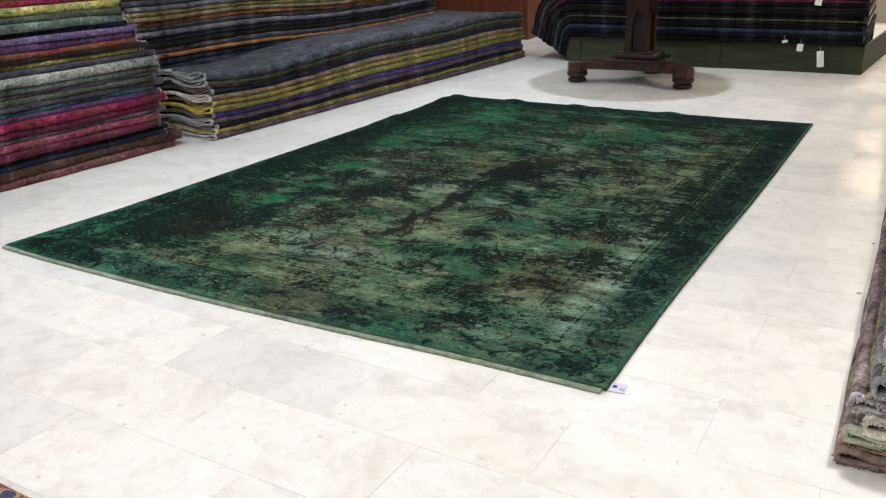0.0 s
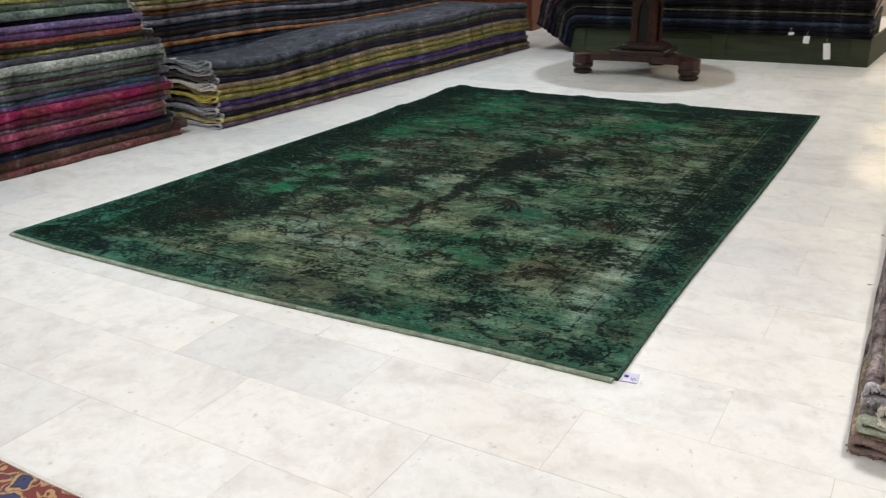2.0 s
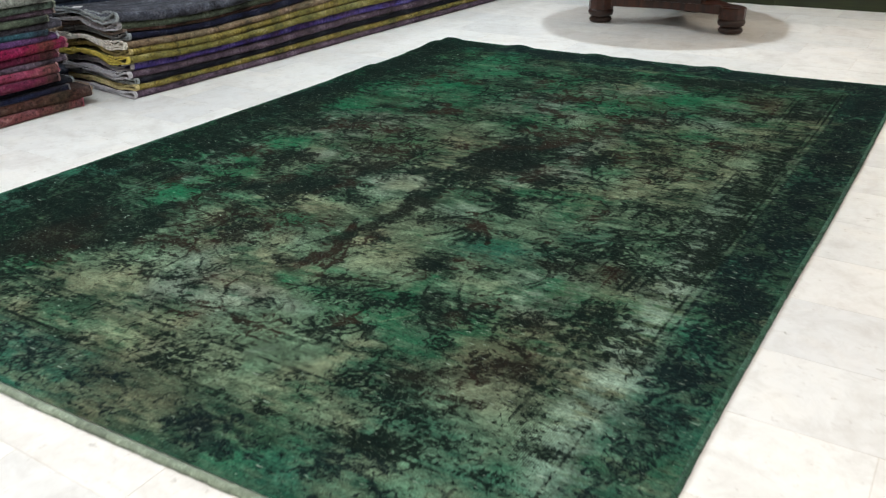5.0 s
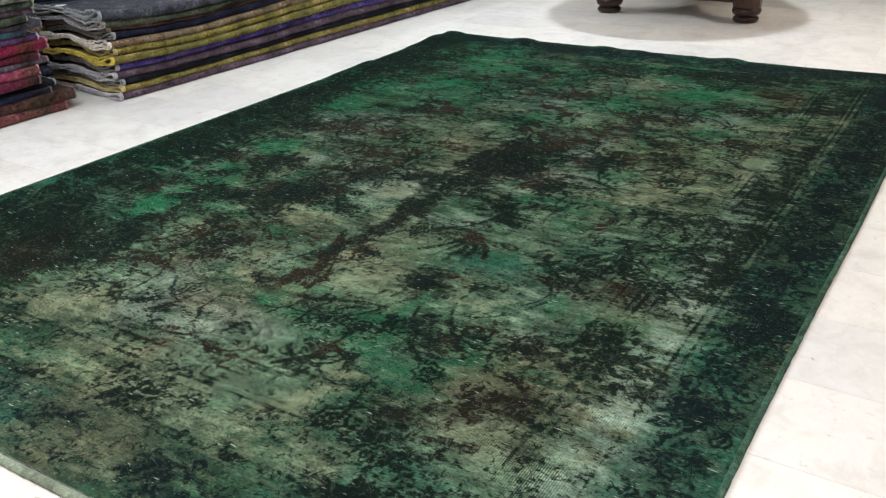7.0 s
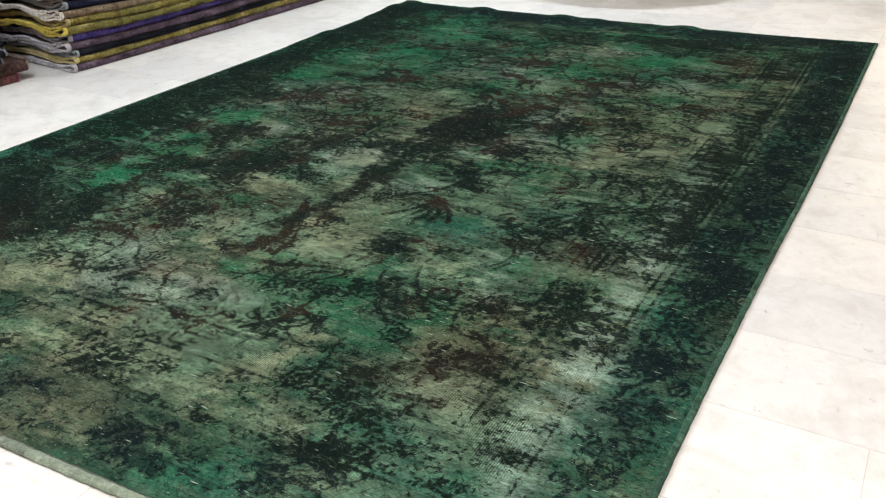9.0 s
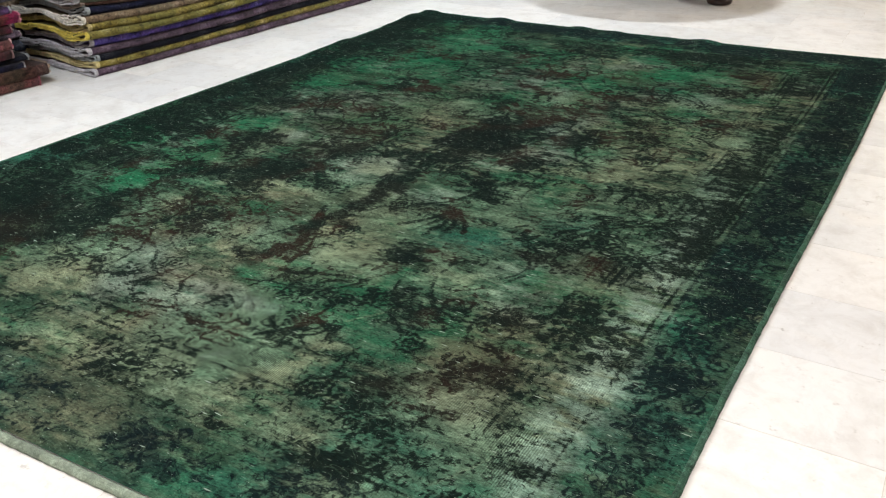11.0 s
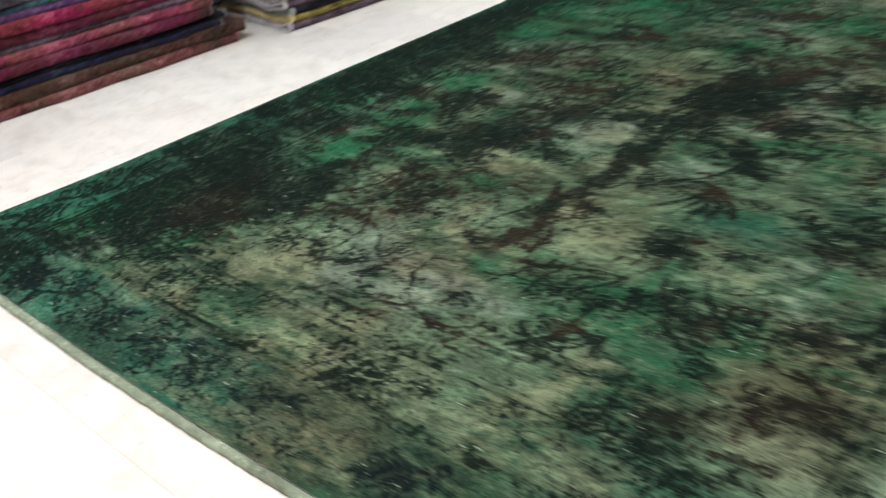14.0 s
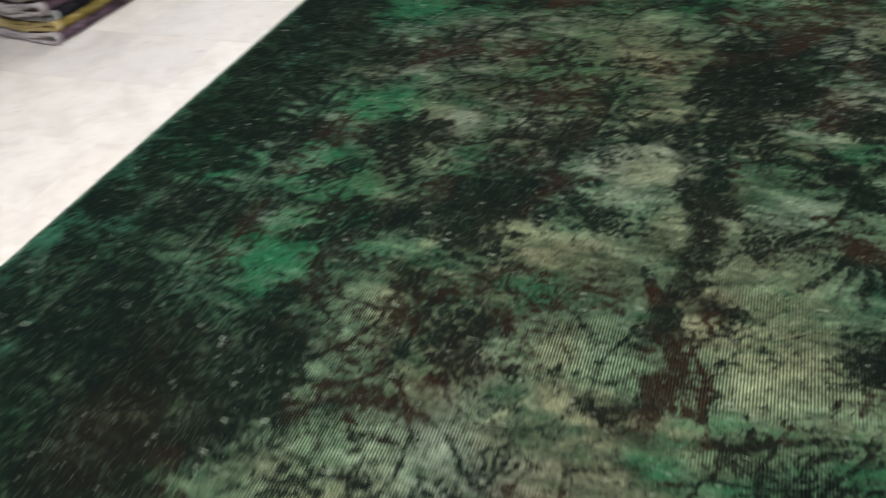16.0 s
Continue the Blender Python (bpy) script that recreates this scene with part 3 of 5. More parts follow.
PLAT_AT, PLAT_TOP = platform()
z = PLAT_TOP
# Dark wools chosen partly to stand in for shade behind the table.
for i, row in enumerate("""black 0.03, ink 0.05, steel 0.045, ink 0.045, umber 0.035, moss 0.014, umber 0.04, black 0.04, umber 0.035, ink 0.045,
        wine 0.02, umber 0.04, smoke 0.045, umber 0.045, ink 0.045""".split(",")):
    colour, height = row.split()
    height = float(height)
    rnd = random.Random(900 + i)
    me = draped_mesh(z, height, -0.02 + rnd.uniform(-0.03, 0.03), -2.85, 0.05 + 0.026 * i, z - 0.05 - 0.016 * i, 1.75, -0.03 + rnd.uniform(-0.012, 0.012), 300 + i, PILE[colour], FRINGE_PALE if i % 3 == 1 else FRINGE_DIM)
    ob = empty("draped_carpet", PLAT_AT @ pose(0, 0, z), label=f"{LOOK[colour]} carpet on {'the platform' if i == 0 else 'other carpets'}, end hanging down", category="carpet", group="carpets on the green platform")
    body = new("body", me)
    body.parent = ob
    z += height * 0.99


def hang_tag(x, z, w, h, tilt):
    ob = empty("price_tag", PLAT_AT @ pose(x, -0.05, z, 0, tilt, 0), label="blank white paper price tag hanging from a carpet edge", category="tag", group="hanging price tags")
    bm = box(-w / 2, -0.0012, -h, w / 2, 0.0012, 0)
    part("card", bm, PAPER, ob, "white paper card")
    part("string", box(-0.0015, -0.001, 0.0, 0.0015, 0.012, 0.045), STRING, ob)


hang_tag(-0.555, 0.275, 0.055, 0.07, 4)
hang_tag(-0.375, 0.215, 0.062, 0.15, -7)
hang_tag(-0.44, 0.71, 0.06, 0.08, 6)
hang_tag(-0.7, 0.305, 0.05, 0.025, -10)


# ---- pedestal table ----
def table():
    ob = empty("pedestal_table", pose(-2.515, 7.63, 0), label="dark polished walnut pedestal table with carved Gothic base, bun feet", category="table")
    bun = ((0.05, 0.0), (0.08, 0.006), (0.088, 0.024), (0.078, 0.04), (0.07, 0.044), (0.07, 0.05), (0.09, 0.058), (0.098, 0.08), (0.09, 0.105), (0.07, 0.117), (0.07, 0.135))
    feet = ((-0.5, 0.0), (0.5, 0.0), (0.0, 0.72))
    for fx, fy in feet:
        part("bun_foot", lathe(bun[:9], 28), WALNUT_DARK, ob, "turned dark bun foot", smooth=True, at=pose(fx, fy, 0))
        part("foot_block", lathe(((0.088, 0.1), (0.094, 0.106), (0.094, 0.178), (0.086, 0.186), (0.01, 0.187)), 10), WALNUT, ob, at=pose(fx, fy, 0, 0, 0, 18))
    # base board with three hollowed sides
    plan = []
    for (ax, ay), (bx, by) in zip(feet, feet[1:] + feet[:1]):
        for i in range(11):
            s = i / 11
            x, y = ax + (bx - ax) * s, ay + (by - ay) * s
            out, dip = math.hypot(x, y - 0.24), 0.13 * math.sin(math.pi * s)
            k = 1 + (0.09 - dip) / max(out, 0.1)
            plan.append((x * k, -(0.24 + (y - 0.24) * k)))
    part("base_board", prism(plan, 0.125, 0.19, 0.005), WALNUT, ob, at=pose(0, 0, 0, 90))
    part("plinth", box(-0.24, -0.03, 0.188, 0.28, 0.40, 0.235, 0.012), WALNUT_DARK, ob)
    part("plinth_step", box(-0.14, -0.01, 0.235, 0.24, 0.30, 0.285, 0.016), WALNUT_DARK, ob)
    part("neck_moulding", box(-0.09, 0.0, 0.285, 0.19, 0.26, 0.302, 0.007), WALNUT, ob)
    # four arched panels round a dark core
    part("core", box(-0.032, 0.048, 0.29, 0.132, 0.212, 0.82), EBONY, ob)
    arch = [(-0.115, 0.3), (-0.113, 0.34), (-0.107, 0.38), (-0.09, 0.82), (0.09, 0.82), (0.107, 0.38), (0.113, 0.34), (0.115, 0.3), (0.048, 0.3), (0.048, 0.56), (0.036, 0.62), (0.0, 0.69), (-0.036, 0.62), (-0.048, 0.56), (-0.048, 0.3)]
    for turn in (0, 90, 180, 270):
        side = part("arch_panel", prism(arch, -0.112, -0.086, 0.003), WALNUT, ob, "panel pierced by a pointed arch")
        side.matrix_basis = pose(0.05, 0.13, 0, 0, 0, turn)
    part("capital", box(-0.21, -0.13, 0.82, 0.31, 0.39, 0.86, 0.012), WALNUT_DARK, ob)
    part("tabletop", lathe(((0.57, 0.86), (0.61, 0.868), (0.62, 0.88), (0.62, 0.892), (0.605, 0.902), (0.57, 0.905), (0.02, 0.906)), 64), WALNUT, ob, "round table top", smooth=False, at=pose(0, 0.0, 0))


table()


# ---- panelled cabinet at the back ----
def cabinet():
    ob = empty("cabinet", pose(-4.76, 10.3, 0, 0, 0, 3.0), label="reddish cherry wood cabinet with framed panels against the back wall", category="cabinet")
    part("plinth", box(-2.0, 0.0, 0.0, 0.0, 0.5, 0.10, 0.004), CHERRY, ob)
    part("body", box(-1.98, 0.03, 0.10, -0.02, 0.5, 1.9, 0.004), CHERRY, ob)
    part("moulding", box(-2.0, 0.005, 0.10, 0.0, 0.03, 0.135, 0.006), CHERRY, ob)
    for i in range(3):
        x = -1.96 + i * 0.655
        door = part("door", box(x, 0.012, 0.15, x + 0.63, 0.03, 1.86, 0.003), CHERRY, ob)
        part("panel", box(x + 0.09, 0.002, 0.24, x + 0.54, 0.014, 0.9, 0.006), CHERRY, door, "raised panel")
        part("panel", box(x + 0.09, 0.002, 0.98, x + 0.54, 0.014, 1.78, 0.006), CHERRY, door, "raised panel")
        for a, b, c, d in ((0.075, 0.225, 0.555, 0.24), (0.075, 0.9, 0.555, 0.915), (0.075, 0.965, 0.555, 0.98)):
            part("bead", box(x + a, 0.0, b, x + c, 0.014, d, 0.003), WALNUT_DARK, door)
        part("knob", lathe(((0.012, 0.0), (0.008, 0.01), (0.018, 0.022), (0.012, 0.034), (0.002, 0.036)), 16), WALNUT_DARK, door, at=pose(x + 0.6, 0.012, 1.0, 90))


cabinet()


# ---- patterned carpet pile by the viewer ----
def motif_material():
    mat, tree, b = material("red_floral_wool")
    big = node(tree, "ShaderNodeTexNoise", Scale=17.0, Detail=1.4, Roughness=0.45, Distortion=1.9)
    co = tree.nodes.new("ShaderNodeTexCoord").outputs["Object"]
    tree.links.new(co, big.inputs["Vector"])
    cells = node(tree, "ShaderNodeTexVoronoi", Scale=8.0)
    bent = node(tree, "ShaderNodeTexNoise", Scale=14.0, Detail=3.0, Roughness=0.6)
    tree.links.new(co, bent.inputs["Vector"])
    where_to = tree.nodes.new("ShaderNodeVectorMath")
    where_to.operation, where_to.inputs[1].default_value = "MULTIPLY_ADD", (0.09, 0.09, 0.09)
    tree.links.new(bent.outputs["Color"], where_to.inputs[0])
    tree.links.new(co, where_to.inputs[2])
    tree.links.new(where_to.outputs[0], cells.inputs["Vector"])
    red, sand, blue, leaf, dark = srgb(118, 54, 54), srgb(178, 142, 106), srgb(58, 62, 100), srgb(66, 92, 66), srgb(52, 34, 38)
    c = ramp(tree, big.outputs["Fac"], ((0.36, red), (0.44, red), (0.455, dark), (0.475, sand), (0.545, sand), (0.56, dark), (0.58, red), (0.66, blue)))
    c.node.color_ramp.interpolation = "CONSTANT"
    flower = ramp(tree, cells.outputs["Distance"], ((0.0, sand), (0.05, dark), (0.07, blue), (0.18, dark), (0.2, sand), (0.25, leaf)))
    flower.node.color_ramp.interpolation = "CONSTANT"
    where = ramp(tree, cells.outputs["Distance"], ((0.0, GREY(1)), (0.25, GREY(1)), (0.27, GREY(0))))
    c = mix(tree, c, flower, where)
    c = mix(tree, c, ramp(tree, noise_tex(tree, 300, 3, 0.6), ((0.3, GREY(0.65)), (0.7, GREY(1.25)))), 0.8, "MULTIPLY")
    tree.links.new(c, b.inputs["Base Color"])
    b.inputs["Roughness"].default_value = 0.95
    bump(tree, b, noise_tex(tree, 300, 3, 0.6), 0.5, 0.005)
    return mat


PILE["motif"], CUT["motif"] = motif_material(), CUT["wine"]
LOOK["motif"] = "red and sand floral"
carpet_pile("low pile", "carpets of the low floral pile", pose(-3.3, 0.835, 0, 0, 0, -90), 2.3, 0.75, "umber 0.06 0 0, wine 0.06 0 0, salmon 0.06 0 0, navy 0.055 0 0, brown 0.055 0 0, wine 0.055 0 0, motif 0.062 0 0", seed=6, sway=0.01, side=-1)


# ---- the overdyed carpet ----
RX0, RY0, RW, RL = -3.825, 2.315, 2.992, 4.24


def lattice(x, y, seed):
    """Smooth value noise on numpy arrays, 0 to 1."""
    g = np.random.RandomState(seed).rand(256, 256)
    ix, iy = np.floor(x).astype(int), np.floor(y).astype(int)
    fx, fy = x - ix, y - iy
    fx, fy = fx * fx * (3 - 2 * fx), fy * fy * (3 - 2 * fy)
    a, b = g[ix % 256, iy % 256], g[(ix + 1) % 256, iy % 256]
    c, d = g[ix % 256, (iy + 1) % 256], g[(ix + 1) % 256, (iy + 1) % 256]
    return (a * (1 - fx) + b * fx) * (1 - fy) + (c * (1 - fx) + d * fx) * fy


def cloud(x, y, size, seed, octaves=4, gain=0.55):
    total, amp, norm = 0.0, 1.0, 0.0
    for o in range(octaves):
        total = total + amp * lattice(x / size * 2 ** o + 13.7 * o, y / size * 2 ** o + 7.9 * o, seed + o)
        norm += amp
        amp *= gain
    return total / norm


def smooth(a, b, v):
    t = np.clip((v - a) / (b - a), 0, 1)
    return t * t * (3 - 2 * t)


def rug_plan(x, y):
    """Where the straight-woven carpet comes to lie: its sides run slightly bowed."""
    u, v = (x - RX0) / RW, (y - RY0) / RL
    px = x + (1 - u) * np.interp(v, (0, 0.06, 0.11, 0.15, 0.28, 0.47, 0.63, 1), (-0.028, -0.01, 0.008, 0.022, 0.042, 0.066, 0.08, 0.10)) + u * np.interp(v, (0, 0.12, 0.2, 0.35, 0.49, 0.68, 1), (0.008, 0.001, 0.001, 0.010, 0.024, 0.034, 0.04)) + 0.004 * np.sin(v * 9 + 1) * (1 - u)
    py = y + (1 - v) * np.interp(u, (0, 0.12, 0.35, 0.5, 0.65, 0.82, 1), (-0.016, -0.032, -0.031, -0.02, 0.0, 0.027, 0.038)) + v * np.interp(u, (0, 0.13, 0.4, 0.8, 1), (-0.03, -0.05, -0.05, -0.045, 0.0))
    return px, py


def carpet_dye(nx, ny):
    """Dye, remaining ink and wear of the carpet on a grid: ground colours, then the drawing, then its wear."""
    x, y = np.meshgrid(np.linspace(RX0, RX0 + RW, nx), np.linspace(RY0, RY0 + RL, ny))
    sx, sy = RW / (nx - 1), RL / (ny - 1)
    u, v = x - RX0, y - RY0
    edge = np.minimum(np.minimum(u, RW - u), np.minimum(v, RL - v))
    inner = smooth(0.215, 0.235, edge)
    field = smooth(0.44, 0.52, edge)
    drawn, rusty, solid = np.zeros_like(x), np.zeros_like(x), np.zeros_like(x)
    rnd = random.Random(77)
    wx = x + 0.09 * (cloud(x, y, 0.16, 11, 4) - 0.5) + 0.05 * (cloud(x, y, 0.04, 12, 2) - 0.5)
    wy = y + 0.09 * (cloud(x, y, 0.16, 21, 4) - 0.5) + 0.05 * (cloud(x, y, 0.04, 22, 2) - 0.5)

    def spot(cx, cy, rx, ry, k=1.0):
        return k * np.exp(-((((wx - cx) / rx) ** 2 + ((wy - cy) / ry) ** 2) ** 1.4))

    lx, ly = rug_plan(x, y)
    bx, by = lx + 1.5 * (wx - x), ly + 1.1 * (wy - y)

    def patches(places, wide=1.5, fall=1.6):
        """Ragged patches, longer along the weft than across it."""
        total = np.zeros_like(x)
        for cx, cy, r in places:
            total = np.maximum(total, np.exp(-((((bx - cx) / (wide * r)) ** 2 + ((by - cy) / (0.75 * wide * r)) ** 2) ** fall)))
        return total

    def stamp(layer, cx, cy, r, shape, k=1.0):
        """Lay one motif on a layer, wobbly as hand-knotted work is."""
        i0, i1 = int((cx - r - RX0) / sx), int((cx + r - RX0) / sx) + 2
        j0, j1 = int((cy - r - RY0) / sy), int((cy + r - RY0) / sy) + 2
        i0, j0, i1, j1 = max(i0, 0), max(j0, 0), min(i1, nx), min(j1, ny)
        if i0 < i1 and j0 < j1:
            s = (slice(j0, j1), slice(i0, i1))
            dx = x[s] - cx + 0.18 * (wx[s] - x[s])
            dy = y[s] - cy + 0.18 * (wy[s] - y[s])
            layer[s] = np.maximum(layer[s], k * np.clip(shape(dx, dy), 0, 1))

    def rosette(layer, cx, cy, r, k=1.0, n=6, full=False):
        turn = rnd.uniform(0, 6)

        def shape(dx, dy):
            q = np.hypot(dx, dy) / r * (1 + 0.13 * np.cos(n * np.arctan2(dy, dx) + turn))
            rings = np.maximum(1 - np.abs(q - 0.86) / 0.16, 1 - np.abs(q - 0.42) / 0.14)
            return np.maximum(1.6 * rings, smooth(0.95, 0.75, q) if full else smooth(0.22, 0.1, q))
        stamp(layer, cx, cy, r * 1.25, shape, k)

    def curl(layer, cx, cy, r, turn, hand, k=1.0):
        def shape(dx, dy):
            q = np.hypot(dx, dy) / r
            f = (q * 1.25 - (hand * np.arctan2(dy, dx) + turn) / math.tau) % 1.0
            return 1.5 * (1 - np.abs(f - 0.5) / 0.26) * smooth(1.02, 0.92, q)
        stamp(layer, cx, cy, r * 1.1, shape, k)

    def leaf(layer, cx, cy, length, width, turn, k=1.0, hollow=False):
        c, s = math.cos(turn), math.sin(turn)

        def shape(dx, dy):
            a, b = (dx * c + dy * s) / length, (dy * c - dx * s) / width
            q = np.abs(b) + a * a
            solid = smooth(1.0, 0.7, q)
            return np.maximum(solid * smooth(0.35, 0.6, q), solid * smooth(0.16, 0.05, np.abs(b))) if hollow else solid
        stamp(layer, cx, cy, length * 1.05, shape, k)

    def clump(layer, cx, cy, r, n, k=1.0):
        """A spray of small leaves round a middle."""
        for _ in range(int(n * 1.6)):
            a, d = rnd.uniform(0, math.tau), r * rnd.random() ** 0.7
            size = r * rnd.uniform(0.11, 0.26)
            leaf(layer, cx + d * math.cos(a), cy + d * math.sin(a), size, size * rnd.uniform(0.35, 0.7), a + rnd.uniform(-0.6, 0.6), k * rnd.uniform(0.7, 1.0))

    def stroke(layer, pts, width, k=1.0):
        """A brush line through a few turning points."""
        for (ax, ay), (bx, by) in zip(pts, pts[1:]):
            n = max(2, int(math.hypot(bx - ax, by - ay) / (width * 0.5)))
            for i in range(n):
                w = width * rnd.uniform(0.75, 1.25)
                stamp(layer, ax + (bx - ax) * i / n + rnd.uniform(-1, 1) * width * 0.25, ay + (by - ay) * i / n + rnd.uniform(-1, 1) * width * 0.25,
                      w, lambda dx, dy: smooth(1.0, 0.55, np.hypot(dx, dy) / w), k * rnd.uniform(0.75, 1.0))

    # ornament of the field, the same in all four quarters
    mx, my = RX0 + RW / 2 + 0.03, RY0 + RL / 2
    def quarters(draw):
        state = rnd.getstate()
        for a in (-1, 1):
            for b in (-1, 1):
                rnd.setstate(state)
                draw(a, b)
    for i in range(44):
        px, py = rnd.uniform(0.05, 1.2), rnd.uniform(0.05, 1.85)
        kind, size, turn = rnd.random(), rnd.uniform(0.025, 0.06), rnd.uniform(0, 6)
        if kind < 0.35:
            quarters(lambda a, b: rosette(drawn, mx + a * px, my + b * py, size, 0.8, rnd.choice((5, 6, 8))))
        elif kind < 0.8:
            quarters(lambda a, b: clump(drawn, mx + a * px, my + b * py, size * 1.5, 14, 0.85))
        else:
            quarters(lambda a, b: leaf(drawn, mx + a * px, my + b * py, size * 1.4, size * 0.6, (turn if a * b > 0 else -turn), 0.8, True))
    for i in range(30):
        px, py, bend = rnd.uniform(0.1, 1.1), rnd.uniform(0.1, 1.7), rnd.uniform(0, 6)
        steps = [(px + 0.035 * j * math.cos(bend + 0.35 * j), py + 0.035 * j * math.sin(bend + 0.35 * j)) for j in range(10)]
        quarters(lambda a, b: stroke(drawn, [(mx + a * p, my + b * q) for p, q in steps], 0.0065, 0.7))
        for j in range(1, 10, 2):
            quarters(lambda a, b: curl(drawn, mx + a * steps[j][0], my + b * steps[j][1], rnd.uniform(0.014, 0.026), rnd.uniform(0, 6), a * b, 0.75))
    for i in range(9000):
        cx, cy, size = rnd.uniform(RX0, RX0 + RW), rnd.uniform(RY0, RY0 + RL), rnd.uniform(0.006, 0.017)
        leaf(drawn, cx, cy, size * 1.7, size * 0.75, rnd.choice((0.0, 0.0, 0.8, 2.4, 1.57)) + rnd.uniform(-0.3, 0.3), rnd.uniform(0.15, 0.6))
    # border: palmettes, blossoms and leafy vines set close together
    ring = [(RX0 + RW - 0.11, RY0 + 0.12 + 0.145 * i, 1) for i in range(28)] + [(RX0 + 0.11, RY0 + 0.12 + 0.145 * i, 1) for i in range(28)]
    ring += [(RX0 + 0.24 + 0.145 * i, RY0 + 0.12, 0) for i in range(18)] + [(RX0 + 0.24 + 0.145 * i, RY0 + RL - 0.11, 0) for i in range(18)]
    for i, (cx, cy, up) in enumerate(ring):
        cx, cy = cx + rnd.uniform(-0.01, 0.01) + (0.025 if i % 2 else -0.025) * up, cy + rnd.uniform(-0.01, 0.01) + (0.025 if i % 2 else -0.025) * (1 - up)
        rosette(drawn, cx, cy, 0.066 if i % 2 else 0.05, 0.95, 7, i % 2 == 1)
        clump(drawn, cx, cy, 0.09, 12, 0.9)
        for _ in range(5):
            curl(drawn, cx + rnd.uniform(-0.085, 0.085), cy + rnd.uniform(-0.085, 0.085), rnd.uniform(0.014, 0.024), rnd.uniform(0, 6), rnd.choice((-1, 1)), 0.8)
        for _ in range(7):
            leaf(drawn, cx + rnd.uniform(-0.1, 0.1), cy + rnd.uniform(-0.1, 0.1), rnd.uniform(0.02, 0.04), 0.012, rnd.uniform(0, 3.1), 0.9)
    blooms, vines = np.zeros_like(x), np.zeros_like(x)
    for along, start, size in ((1, RY0 + 0.11, RL), (0, RX0 + 0.11, RW)):
        for low in (True, False):
            base = (RX0 if along else RY0) + (0.115 if low else (RW if along else RL) - 0.115)
            spots = [start + 0.196 * i for i in range(int((size - 0.15) / 0.196) + 1)]
            for i, p in enumerate(spots):
                q = base + rnd.uniform(-0.012, 0.012) + (0.016 if i % 2 else -0.016)
                cx, cy = (q, p) if along else (p, q)
                rosette(blooms, cx, cy, rnd.uniform(0.05, 0.066), rnd.uniform(0.6, 1.0), rnd.choice((5, 6, 8)), rnd.random() < 0.5)
                clump(blooms, cx, cy, 0.095, 12, 0.85)
                for side in (-1, 1):
                    mid, off = p + 0.098, side * 0.066
                    px, py = (base + off, mid + rnd.uniform(-0.03, 0.03)) if along else (mid + rnd.uniform(-0.03, 0.03), base + off)
                    curl(vines, px, py, rnd.uniform(0.026, 0.036), rnd.uniform(0, 6), side, 1.0)
                    leaf(vines, px + rnd.uniform(-0.03, 0.03), py + rnd.uniform(-0.03, 0.03), 0.035, 0.012, rnd.uniform(0, 3.1), 0.9)
            bend = [(base + 0.05 * math.sin(p * 16), p) if along else (p, base + 0.05 * math.sin(p * 16)) for p in np.arange(start, start + size - 0.2, 0.02)]
            stroke(vines, bend, 0.009, 1.0)
    # second border: rungs on the long sides, small blossoms on the short ones
    rungs = np.zeros_like(x)
    for i in range(64):
        cy = RY0 + 0.34 + 0.056 * i
        for cx, k in ((RX0 + RW - 0.345, 1.0), (RX0 + 0.345, 0.8)):
            leaf(rungs if cx > mx else drawn, cx, cy + rnd.uniform(-0.01, 0.01), 0.055 * rnd.uniform(0.7, 1.1), 0.015 * rnd.uniform(0.7, 1.2), rnd.uniform(-0.25, 0.05), k)
            curl(drawn, cx + rnd.uniform(-0.06, 0.06), cy + 0.04, 0.018, rnd.uniform(0, 6), 1, 0.7)
            clump(drawn, cx + 0.12 * (1 if cx < mx else -1), cy, 0.03, 5, 0.7)
    for i in range(34):
        cx = RX0 + 0.3 + 0.072 * i
        for cy in (RY0 + 0.36, RY0 + RL - 0.36):
            clump(drawn, cx, cy + rnd.uniform(-0.05, 0.05), 0.05, 8, 0.8)
            curl(drawn, cx + 0.03, cy + rnd.uniform(-0.08, 0.08), 0.024, rnd.uniform(0, 6), rnd.choice((-1, 1)), 0.8)
    # guard lines
    sway = 0.006 * (cloud(x, y, 0.4, 105, 2) - 0.5)
    for at, width, k in ((0.220, 0.007, 1.05), (0.250, 0.005, 0.95), (0.272, 0.004, 0.5), (0.395, 0.004, 0.5), (0.43, 0.006, 0.7), (0.455, 0.004, 0.5), (0.505, 0.005, 0.55), (0.56, 0.004, 0.4), (0.028, 0.004, 0.7)):
        drawn = np.maximum(drawn, k * (0.35 + 0.65 * smooth(0.35, 0.6, cloud(x, y, 0.3, 107, 3))) * (1 - smooth(width * 0.5, width * 1.4, np.abs(edge - at + sway))))
    # the old motifs that still stand out: ogee medallion, its stem and branches, single blossoms
    ogee = ((-2.2, 4.5, 0.17, 46), (-2.24, 4.24, 0.1, 26), (-2.31, 4.93, 0.1, 20), (-1.91, 4.36, 0.1, 20), (-1.92, 4.05, 0.12, 28), (-2.65, 4.14, 0.11, 22), (-2.76, 3.9, 0.12, 26), (-2.64, 3.8, 0.07, 14), (-1.83, 4.69, 0.12, 24), (-2.26, 5.18, 0.11, 18), (-1.93, 5.34, 0.1, 20), (-2.32, 5.56, 0.11, 20))
